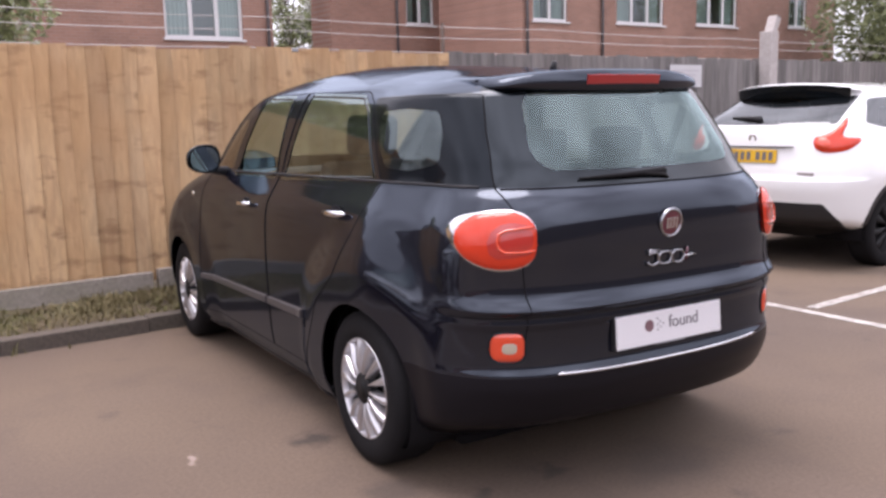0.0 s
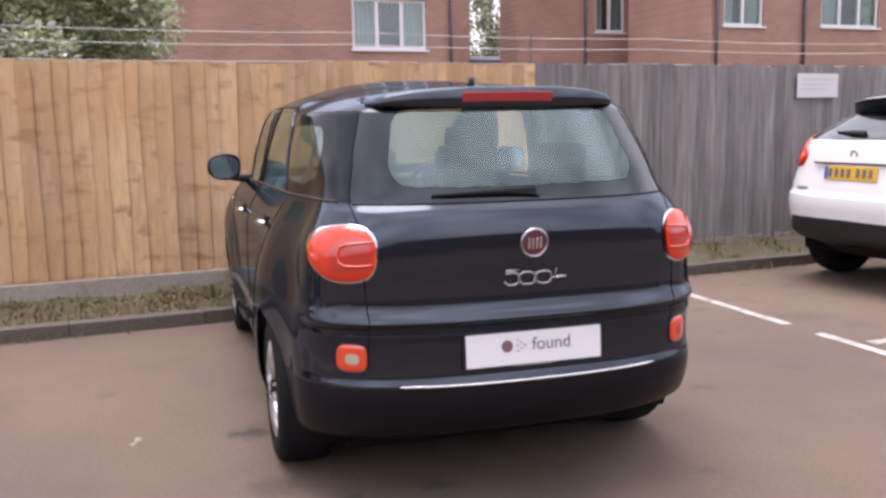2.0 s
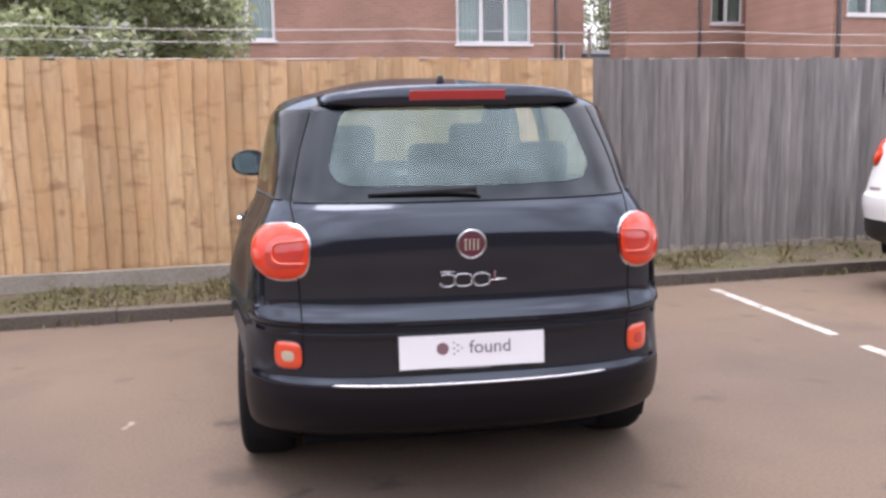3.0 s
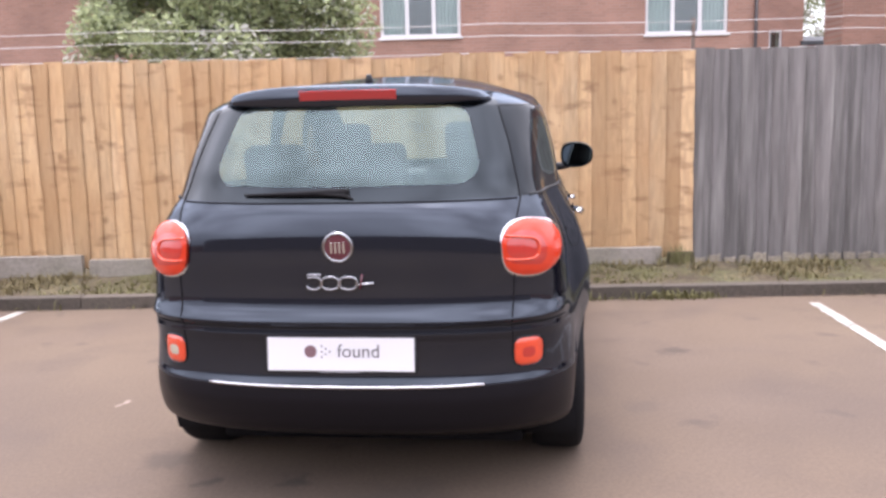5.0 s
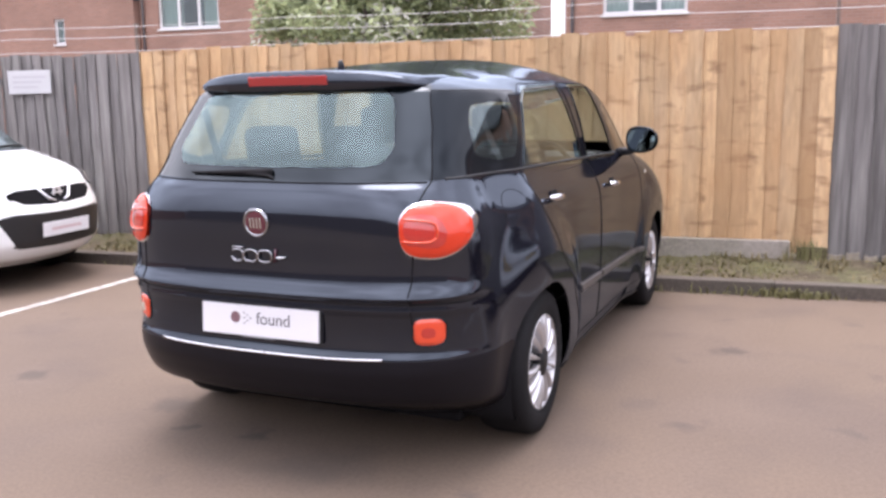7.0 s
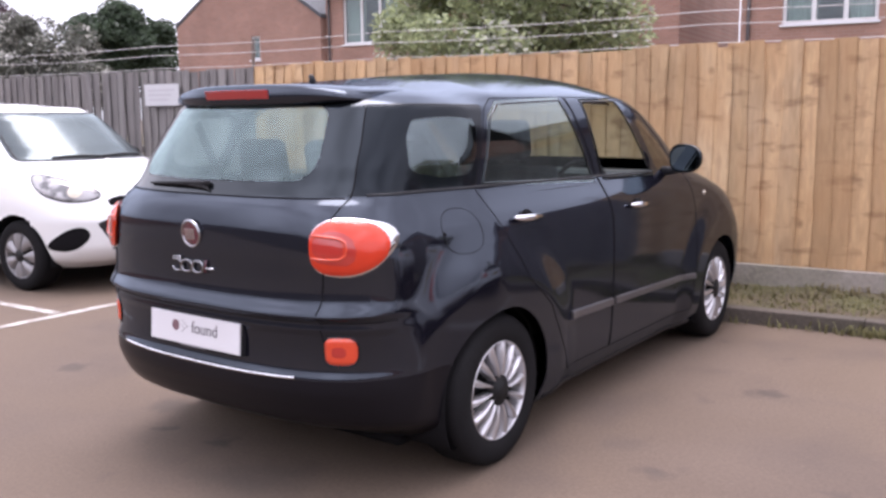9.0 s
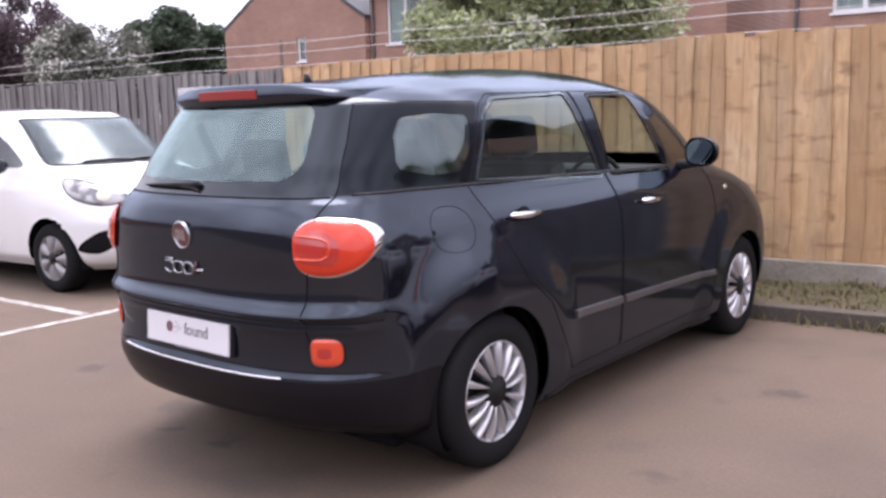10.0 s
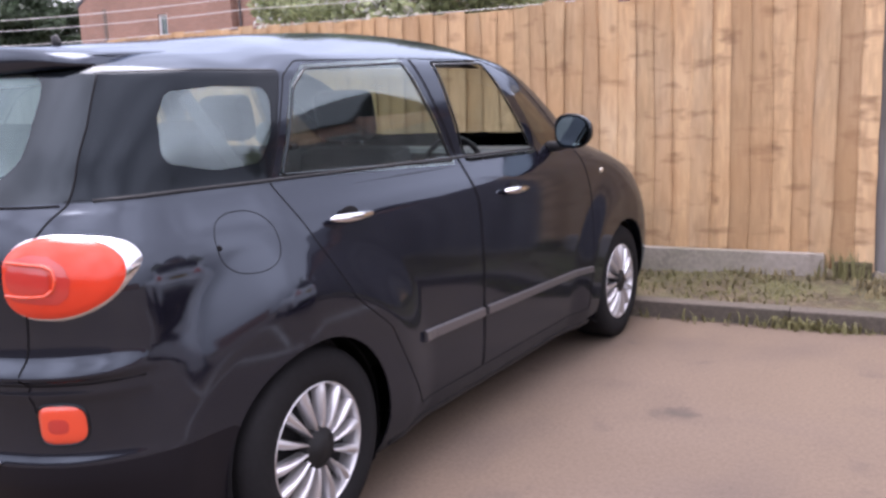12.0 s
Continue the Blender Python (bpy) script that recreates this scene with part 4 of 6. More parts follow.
# rear wiper
wv, wf = tube([skin.back(0.045, 1.153, 0.004), skin.back(0.02, 1.166, 0.012), skin.back(-0.05, 1.172, 0.014), skin.back(-0.12, 1.172, 0.012)], [0.004, 0.007, 0.007, 0.005], 8)
wiper = piece("rear_wiper", mesh_of("rear_wiper", wv, wf, True), PLASTIC, gate, "black rear wiper parked along the glass")
wv, wf = tube([skin.back(0.030 - 0.038 * i, 1.176 - 0.0008 * i, 0.010) for i in range(11)], [0.0150 - 0.0011 * i for i in range(11)], 6)
piece("wiper_blade", mesh_of("wiper_blade", wv, wf, True), RUBBER, wiper)
wv, wf = tube([skin.back(-0.61 + 1.22 * i / 40, 1.1395, 0.0) for i in range(41)], 0.0042, 6)
piece("glass_seal", mesh_of("glass_seal", wv, wf, True), DARKGAP, gate)

# tailgate badge and chrome model badge as plain shapes
bz = 0.993
by = float(skin.back(0, bz).y)
tilt = pose(0, by - 0.003, bz, 96, 0, 0)
bv, bf = lathe([(0.044, 0.0), (0.045, 0.006), (0.049, 0.008), (0.054, 0.006), (0.055, 0.0)], 40, "z")
badge = piece("round_badge", mesh_of("round_badge", bv, bf, True), DARKCHROME, gate, "round wine-red badge in a chrome ring", tilt)
bv, bf = lathe([(0.0005, 0.006), (0.03, 0.0055), (0.045, 0.003)], 40, "z")
piece("badge_face", mesh_of("badge_face", bv, bf, True), BADGERED, badge)
for k in range(4):
    boxpart("badge_bar", (-0.0255 + 0.0145 * k, -0.0180 + 0.0145 * k, -0.020, 0.020, 0.004, 0.0085), CHROME, badge, bevel=0.001)
mz = 0.868
my = float(skin.back(0, mz).y)
mb = thing("model_badge", pose(0, my - 0.004, mz, 90, 0, 0), "", "")
mb.parent = gate
mb["label"] = "chrome model badge of three linked rings"


def flat_ring(cx, rx, rz, start=0, end=360):
    pts = []
    for k in range(25):
        a = radians(start + (end - start) * k / 24)
        pts.append((cx + rx * math.copysign(abs(math.cos(a)) ** 0.75, math.cos(a)), rz * math.copysign(abs(math.sin(a)) ** 0.75, math.sin(a)), 0.004))
    return pts


for pts, cl in ((flat_ring(-0.030, 0.030, 0.022), True), (flat_ring(0.034, 0.030, 0.022), True), (flat_ring(-0.088, 0.026, 0.022, -165, 140), False),
                ([(-0.112, 0.030, 0.004), (-0.062, 0.030, 0.004)], False)):
    tv, tf = tube(pts, 0.0042, 6, cl)
    piece("badge_ring", mesh_of("badge_ring", tv, tf, True), DARKCHROME, mb)
tv, tf = tube([(0.082, 0.030, 0.004), (0.074, -0.020, 0.004)], 0.004, 6)
piece("badge_stroke", mesh_of("badge_stroke", tv, tf, True), BADGERED, mb)
tv, tf = tube([(0.062, -0.004, 0.004), (0.122, 0.000, 0.004)], 0.0035, 6)
piece("badge_stroke", mesh_of("badge_stroke", tv, tf, True), CHROME, mb)

# bumper: plate, plate lamp bar, chrome strip
py_ = -0.8335
plate = boxpart("number_plate", (-0.26, 0.26, -0.004, 0.004, -0.0590, 0.0590), PLATEWHITE, car, "white dealer plate with small grey print", 0.002, pose(-0.003, py_ - 0.002, 0.617, -4, 0, 0))
boxpart("plate_carrier", (-0.268, 0.268, 0.0045, 0.022, -0.064, 0.060), PLASTIC, plate, bevel=0.003)
boxpart("plate_footnote", (-0.075, 0.065, -0.0042, 0.004, -0.0635, -0.0575), mat("plate_footer", (0.2, 0.2, 0.21), 0.5), plate)
font = bpy.data.curves.new("plate_word", "FONT")
font.body, font.size, font.align_x, font.align_y = "found", 0.066, "LEFT", "CENTER"
font.extrude = 0.0006
word = new("plate_word", font)
word.parent = plate
word.matrix_basis = pose(-0.012, -0.0052, 0.010, 90, 0, 0)
font.materials.append(PLATEGREY)
bv, bf = lathe([(0.0005, 0.0), (0.021, 0.0), (0.022, 0.001)], 24, "y")
piece("plate_mark", mesh_of("plate_mark", bv, bf), PLATERED, plate, m=pose(-0.106, -0.0052, 0.010))
for k, (dx, dz) in enumerate(((0, 0), (0.014, 0.010), (0.014, -0.010), (0, 0.020), (0, -0.020), (0.028, 0.0))):
    bv, bf = lathe([(0.0005, 0.0), (0.0035, 0.0), (0.0036, 0.001)], 12, "y")
    piece("plate_dot", mesh_of("plate_dot", bv, bf), PLATEGREY, plate, m=pose(-0.066 + dx, -0.0052, 0.010 + dz))
cv, cf = tube([skin.back(-0.495 + 0.99 * i / 36, 0.503 - 0.006 * (1 - abs(i / 18 - 1) ** 2) + 0.002, 0.005) for i in range(37)], 0.006, 8)
piece("bumper_strip", mesh_of("bumper_strip", cv, cf, True), CHROME, car, "thin chrome strip along the rear bumper")
cv, cf = tube([skin.back(-0.78 + 1.56 * i / 60, 0.709, -0.002) for i in range(61)], 0.0035, 6)
piece("bumper_gap", mesh_of("bumper_gap", cv, cf, True), DARKGAP, car)
for sd in (1, -1):
    cv, cf = tube([skin.back(sd * 0.594, 0.706 - 0.012 * i, 0.0) for i in range(7)], 0.0024, 5)
    piece("bumper_seam", mesh_of("bumper_seam", cv, cf, True), DARKGAP, car)
lo = [tuple(q) for q in P[:, 0]]
piece("underbody", mesh_of("underbody", [(x * 0.985, y, 0.16) for x, y, z in lo] + [(0, 1.3, 0.17)], [(i, i + 1, len(lo)) for i in range(len(lo) - 1)]), DARKGAP, car)

# unseen plate added under the body to deepen the shadow on the ground
boxpart("floor_pan", (-0.62, 0.62, -0.36, 3.1, 0.13, 0.18), DARKGAP, car, bevel=0.02)
# cabin: floor tub, door linings, seats, dashboard
tub_v, tub_f = [], []
for lv, (zz, sc) in enumerate(((1.10, 0.955), (1.04, 0.93), (0.60, 0.90), (0.42, 0.86))):
    for a in np.linspace(0.0, 2 * math.pi, 48, endpoint=False):
        cx, cy = math.copysign(abs(math.sin(a)) ** 0.5, math.sin(a)), math.copysign(abs(math.cos(a)) ** 0.5, math.cos(a))
        tub_v.append((0.83 * sc * cx, 0.72 + 1.43 * sc * cy, zz))
for lv in range(3):
    for i in range(48):
        j = (i + 1) % 48
        tub_f.append((lv * 48 + i, lv * 48 + j, lv * 48 + 48 + j, lv * 48 + 48 + i))
tub_f.append(tuple(range(3 * 48, 4 * 48)))
piece("cabin_lining", mesh_of("cabin_lining", tub_v, tub_f, True), PLASTIC, car)
hv, hf = [], []
for i in range(15):
    for k in range(9):
        y_ = -0.48 + 2.07 * i / 14
        x_ = (-0.58 + 1.16 * k / 8) * (1 - 0.36 * max(0.0, (-0.05 - y_) / 0.43) ** 1.5)
        hv.append(tuple(skin.roof(x_, y_, -0.035 - 0.03 * abs(x_ / 0.58) ** 3 + 0.02 * max(0.0, 1 - i / 2))))
for i in range(14):
    for k in range(8):
        hf.append((9 * i + k, 9 * i + k + 1, 9 * i + k + 10, 9 * i + k + 9))
piece("headlining", mesh_of("headlining", hv, hf, True), mat("pale_headlining", (0.42, 0.41, 0.39), 0.9, grain=(60, 0.15)), car, "pale grey cloth headlining")
boxpart("parcel_cover", (-0.62, 0.62, -0.62, -0.12, 1.02, 1.05), SEATCLOTH, car, bevel=0.01)
boxpart("dashboard", (-0.70, 0.70, 1.78, 2.15, 0.70, 1.10), PLASTIC, car, bevel=0.08)
wv, wf = tube([(0.36 + 0.18 * math.cos(a), 1.66 + 0.05 * math.sin(a), 0.98 + 0.18 * math.sin(a)) for a in np.linspace(0, 2 * math.pi, 32, endpoint=False)], 0.014, 8, True)
piece("steering_wheel", mesh_of("steering_wheel", wv, wf, True), PLASTIC, car)


def car_seat(x, y, wide, tall):
    st = boxpart("seat", (-wide / 2, wide / 2, -0.05, 0.48, 0.42, 0.62), SEATCLOTH, car, bevel=0.05, m=pose(x, y, 0))
    boxpart("seat_back", (-wide / 2, wide / 2, -0.09, 0.06, 0.0, tall), SEATCLOTH, st, bevel=0.05, m=pose(0, -0.03, 0.55, 12, 0, 0))
    bm = bmesh.new()
    box(bm, -0.130, 0.130, -0.055, 0.055, -0.100, 0.100, 0.050, seg=4)
    part("headrest", bm, SEATCLOTH, st, smooth=True, m=pose(0, -0.17 - 0.05, 0.55 + tall + 0.115, 10, 0, 0))
    for dx in (-0.05, 0.05):
        tv, tf = tube([(dx, -0.16, 0.50 + tall), (dx, -0.20, 0.58 + tall)], 0.006, 6)
        piece("headrest_post", mesh_of("headrest_post", tv, tf, True), CHROME, st)


for x in (-0.33, 0.33):
    car_seat(x, 1.12, 0.50, 0.64)
for x, wd in ((-0.44, 0.42), (0.0, 0.40), (0.44, 0.42)):
    car_seat(x, 0.18, wd, 0.56)
# belts that hang by the rear windows
for sd in (1, -1):
    bv, bf = [], []
    for k in range(9):
        f = k / 8
        x_, y_, z_ = 0.66 + 0.055 * f, -0.245 + 0.155 * f + 0.02 * f * f, 1.405 - 0.265 * f
        for dy, dx in ((-0.024, 0.0), (0.024, 0.0), (0.024, -0.003), (-0.024, -0.003)):
            bv.append((sd * (x_ + dx), y_ + dy * 0.86, z_ + dy * 0.5))
    bf = [(4 * k + j, 4 * k + (j + 1) % 4, 4 * k + 4 + (j + 1) % 4, 4 * k + 4 + j) for k in range(8) for j in range(4)]
    piece("seat_belt", mesh_of("seat_belt", bv, bf), SEATCLOTH, car, "dark seat belt webbing")

# wheels


def car_wheel(parent, x, y, side, tyre_r, rim_r, spokes, rim_mat, back_mat, steer=0.0, width=0.205, label="", twist=0.35, hub=0.060, fill=0.62, drop=0.0):
    wh = thing("wheel", pose(x, y, tyre_r - drop, 0, 0, steer) @ Matrix.Diagonal((side, 1, 1, 1)), "", "")
    wh.parent = parent
    if label:
        wh["label"] = label
    t = rim_r + 0.006
    tv, tf = lathe([(t - 0.012, 0.0), (t + 0.004, 0.008), (t + 0.030, 0.014), (tyre_r - 0.040, 0.012), (tyre_r - 0.014, 0.002), (tyre_r - 0.003, -0.018), (tyre_r, -0.05), (tyre_r, -width + 0.05),
                    (tyre_r - 0.012, -width + 0.004), (t + 0.02, -width), (t - 0.012, -width + 0.01)], 64)
    piece("tyre", mesh_of("tyre", tv, tf, True), RUBBER, wh)
    rv, rf = lathe([(rim_r + 0.001, -0.002), (rim_r, 0.006), (rim_r - 0.003, 0.007), (rim_r - 0.006, 0.002), (rim_r - 0.012, -0.02), (rim_r - 0.03, -0.12)], 64)
    rim = piece("rim", mesh_of("rim", rv, rf, True), rim_mat, wh)
    # disc behind the spokes: the wheel's inner shade is put into its dark colour
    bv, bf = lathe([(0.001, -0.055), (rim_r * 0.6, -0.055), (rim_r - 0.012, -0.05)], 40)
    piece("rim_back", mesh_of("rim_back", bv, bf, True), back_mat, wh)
    sv, sf = [], []
    for k in range(spokes):
        a0 = 2 * math.pi * k / spokes
        rings = 6
        base = len(sv)
        for q in range(rings):
            f = q / (rings - 1)
            r = hub * 0.97 + (rim_r - 0.004 - hub * 0.97) * f
            half = math.pi / spokes * (fill * (0.70 + 0.30 * f)) * (1.0 if f < 0.95 else 0.9)
            depth = 0.004 + 0.010 * math.sin(math.pi * min(1, f * 0.9 + 0.1)) - 0.004 * f
            ac = a0 + twist * 0.40 * math.sin(f * 2.2)
            for da, dd in ((-half, -0.030), (-half * 0.82, depth - 0.003), (0, depth + 0.007), (half * 0.82, depth - 0.003), (half, -0.030)):
                sv.append((dd, r * math.cos(ac + da), r * math.sin(ac + da)))
        for q in range(rings - 1):
            for j in range(4):
                sf.append((base + 5 * q + j, base + 5 * q + j + 1, base + 5 * q + j + 6, base + 5 * q + j + 5))
    piece("spokes", mesh_of("spokes", sv, sf, True), rim_mat, rim)
    hv, hf = lathe([(0.0005, 0.013), (hub * 0.55, 0.013), (hub * 0.62, 0.006), (hub * 0.92, 0.008), (hub, 0.002), (hub, -0.03)], 32)
    piece("hub_cap", mesh_of("hub_cap", hv, hf, True), back_mat, rim)
    return wh


for y in (0.0, 2.612):
    for sd in (1, -1):
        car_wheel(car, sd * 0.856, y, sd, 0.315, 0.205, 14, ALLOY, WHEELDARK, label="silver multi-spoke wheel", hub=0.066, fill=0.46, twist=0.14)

# ---- kerb, verge, bay lines ----


def bank(x, y):
    """Height of the verge: a rough bank that rises from the kerb to the fence."""
    f = min(1.0, max(0.0, (y - KERB_Y - 0.12) / 0.62))
    bumps = 0.022 * noise.noise(Vector((x * 2.3, y * 3.0, 0.4))) + 0.012 * noise.noise(Vector((x * 7.0, y * 8.0, 2.7)))
    return 0.088 + 0.068 * f * f * (3 - 2 * f) + bumps * min(1.0, f * 3)


vx = [-60.0, -30.0] + [-16.0 + 0.09 * i for i in range(367)] + [32.0, 60.0]
vy = [KERB_Y + 0.10 + 0.05 * i for i in range(17)] + [7.3, 12.0, 70.0]
vv = [(x, y, bank(x, min(y, 7.0)) if -16.1 < x < 17.1 and y < 8 else 0.13) for x in vx for y in vy]
vf = [(i * len(vy) + j, (i + 1) * len(vy) + j, (i + 1) * len(vy) + j + 1, i * len(vy) + j + 1) for i in range(len(vx) - 1) for j in range(len(vy) - 1)]
verge = piece("verge", mesh_of("verge", vv, vf, True), SOIL)
tagged(verge, "mossy soil strip with patchy grass behind the kerb", "verge", kind="structure")
kerb = thing("kerb", pose(0, 0, 0), "low weathered concrete kerb along the verge", "kerb", kind="structure")
bm = bmesh.new()
box(bm, -0.4565, 0.4565, 0, 0.125, -0.2, 0.098, 0.009)
kerb_me = bpy.data.meshes.new("kerb_stone")
bm.to_mesh(kerb_me)
bm.free()
for k in range(44):
    piece("kerb_stone", kerb_me, KERB, kerb, m=pose(-20 + 0.915 * k, KERB_Y + random.uniform(-0.004, 0.004), random.uniform(-0.004, 0.003), 0, 0, random.uniform(-0.4, 0.4)))


def bay_line(name, a, b, wide=0.085):
    """A painted line with ragged edges, from a to b on the ground."""
    a, b = Vector((*a, 0.004)), Vector((*b, 0.004))
    d = (b - a).normalized()
    side, n = Vector((-d.y, d.x, 0)), int((b - a).length / 0.06)
    vs = []
    for i in range(n + 1):
        p = a + (b - a) * i / n
        vs += [p + side * (wide / 2 + random.uniform(-0.006, 0.004)), p - side * (wide / 2 + random.uniform(-0.006, 0.004))]
    fs = [(2 * i, 2 * i + 1, 2 * i + 3, 2 * i + 2) for i in range(n)]
    ob = piece(name, mesh_of(name, vs, fs), LINE)
    return tagged(ob, "worn white parking bay line painted on the tarmac", "bay line", "bay lines")


bay_line("bay_line", (5.300, 5.88), (5.185, 4.24))
bay_line("bay_line", (5.165, 3.95), (5.06, 2.3))
bay_line("bay_line", (5.26, 3.61), (9.6, 3.62))
bay_line("bay_line", (-0.77, 6.10), (-1.07, 2.2))
bay_line("bay_line", (-1.00, 4.08), (-5.6, 4.20))


# grass and weeds along the verge
def blades(name, material, label, seed, spots):
    """Thin bent blades. spots: (x, y, z, height, lean)."""
    r = random.Random(seed)
    vs, fs = [], []
    for cx, cy, cz, h, lean in spots:
        a, w = r.uniform(0, 6.28), r.uniform(0.003, 0.0085)
        dx, dy = math.cos(a), math.sin(a)
        up = math.sqrt(max(0.05, 1 - lean * lean))
        b0 = len(vs)
        vs += [(cx - dy * w, cy + dx * w, cz - 0.004), (cx + dy * w, cy - dx * w, cz - 0.004), (cx + dx * h * lean * 0.45 - dy * w * 0.7, cy + dy * h * lean * 0.45 + dx * w * 0.7, cz + h * up * 0.7),
               (cx + dx * h * lean * 0.45 + dy * w * 0.7, cy + dy * h * lean * 0.45 - dx * w * 0.7, cz + h * up * 0.7), (cx + dx * h * lean, cy + dy * h * lean, cz + h * up * 0.95)]
        fs += [(b0, b0 + 1, b0 + 3, b0 + 2), (b0 + 2, b0 + 3, b0 + 4)]
    return tagged(piece(name, mesh_of(name, vs, fs), material), label, "grass", kind="stuff")


def strewn(count, seed, tall, lean, drift, cut, power=1.0):
    r, out = random.Random(seed), []
    while len(out) < count:
        cx, cy = r.uniform(-9, 13), KERB_Y + 0.11 + (FENCE_Y - 0.12 - KERB_Y - 0.11) * r.random() ** power
        if noise.noise(Vector((cx * 1.3, cy * 1.6, drift))) + 0.35 * noise.noise(Vector((cx * 5.0, cy * 5.0, drift))) > cut + r.uniform(-0.15, 0.15):
            out.append((cx, cy, bank(cx, cy), r.uniform(0.35, 1.0) * tall, r.uniform(0.3, lean)))
    return out


blades("verge_grass", GRASS, "short dull green grass and moss on the verge", 21, strewn(7500, 22, 0.048, 0.95, 3.1, 0.12))
blades("verge_weeds", DRYGRASS, "dry straw-coloured grass lying on the verge", 23, strewn(11000, 24, 0.080, 0.985, 9.7, 0.08, 0.8))
# weeds that hang over the kerb and grow at its foot
r_ = random.Random(5)
clumps = [(4.39, 0.13, 320), (3.75, 0.12, 60), (4.15, 0.16, 60), (3.30, 0.10, 40), (0.2, 0.3, 40), (-0.9, 0.25, 40), (6.6, 0.4, 70)]
blades("kerb_weeds", GRASS, "small green weeds growing over the kerb", 6,
       [(cx + r_.gauss(0, sp), KERB_Y + r_.choice((-0.012, 0.02, 0.11)) - abs(r_.gauss(0, 0.03)), 0.0, r_.uniform(0.02, 0.105), r_.uniform(0.3, 0.85)) for cx, sp, n in clumps for _ in range(n)])
# rank weeds at the end of the gravel boards
blades("fence_weeds", GRASS, "dark green weeds at the foot of the fence", 8,
       [(4.47 + r_.gauss(0, 0.075), FENCE_Y - 0.13 - abs(r_.gauss(0, 0.03)), bank(4.47, FENCE_Y - 0.14), r_.uniform(0.06, 0.21), r_.uniform(0.1, 0.5)) for _ in range(40)])
# dead leaves and crumbs swept against the kerb
vs, fs = [], []
for k in range(520):
    cx, cy = r_.uniform(-6, 11), KERB_Y - 0.008 - abs(r_.gauss(0, 0.05))
    if noise.noise(Vector((cx * 1.7, 5.0, 0.0))) < r_.uniform(-0.2, 0.3):
        continue
    a, w = r_.uniform(0, 6.28), r_.uniform(0.008, 0.026)
    p, q = Vector((math.cos(a), math.sin(a), r_.uniform(-0.25, 0.25))) * w, Vector((-math.sin(a), math.cos(a), r_.uniform(-0.25, 0.25))) * w * 0.55
    c = Vector((cx, cy, 0.012))
    b0 = len(vs)
    vs += [c - p, c + q, c + p, c - q, c + Vector((0, 0, 0.006))]
    fs += [(b0 + i, b0 + (i + 1) % 4, b0 + 4) for i in range(4)]
tagged(piece("leaf_litter", mesh_of("leaf_litter", vs, fs), LITTER), "brown dead leaves swept against the kerb", "leaves", kind="stuff")

# ---- houses and trees beyond the fence ----
BRICK = bpy.data.materials.new("red_brick")
BRICK.use_nodes = True
bn_, bl_ = BRICK.node_tree.nodes, BRICK.node_tree.links
btc, bmap, btex, bnz, bmix = bn_.new("ShaderNodeTexCoord"), bn_.new("ShaderNodeMapping"), bn_.new("ShaderNodeTexBrick"), bn_.new("ShaderNodeTexNoise"), bn_.new("ShaderNodeMix")
bmap.inputs["Rotation"].default_value = (radians(-90), 0, 0)
btex.inputs["Color1"].default_value, btex.inputs["Color2"].default_value, btex.inputs["Mortar"].default_value = (0.318, 0.176, 0.132, 1), (0.266, 0.149, 0.114, 1), (0.302, 0.207, 0.171, 1)
btex.inputs["Scale"].default_value, btex.inputs["Brick Width"].default_value, btex.inputs["Row Height"].default_value, btex.inputs["Mortar Size"].default_value = 1.0, 0.225, 0.075, 0.008
bnz.inputs["Scale"].default_value, bnz.inputs["Detail"].default_value = 0.9, 6
bmix.data_type, bmix.blend_type = "RGBA", "OVERLAY"
bmix.inputs[0].default_value = 0.35
bl_.new(btc.outputs["Object"], bmap.inputs[0])
bl_.new(bmap.outputs[0], btex.inputs[0])
bl_.new(btc.outputs["Object"], bnz.inputs[0])
bl_.new(btex.outputs["Color"], bmix.inputs[6])
bl_.new(bnz.outputs["Fac"], bmix.inputs[7])
bl_.new(bmix.outputs[2], bn_["Principled BSDF"].inputs["Base Color"])
bn_["Principled BSDF"].inputs["Roughness"].default_value = 0.9
SLATE = mat("grey_roof_tile", (0.06, 0.064, 0.072), 0.7, grain=(12, 0.4), bump=(20, 0.5, 0.02))
UPVC = mat("white_window_frame", (0.64, 0.632, 0.64), 0.4)
WINGLASS = glass("house_glass", (0.75, 0.82, 0.80))
CURTAIN = mat("pale_curtain", (0.44, 0.48, 0.464), 0.9, grain=(6, 0.3), stretch=(6, 1, 0.6))
ROOM = mat("dark_room", (0.096, 0.104, 0.112), 0.9)
PIPE = mat("black_rain_pipe", (0.045, 0.035, 0.035), 0.5)


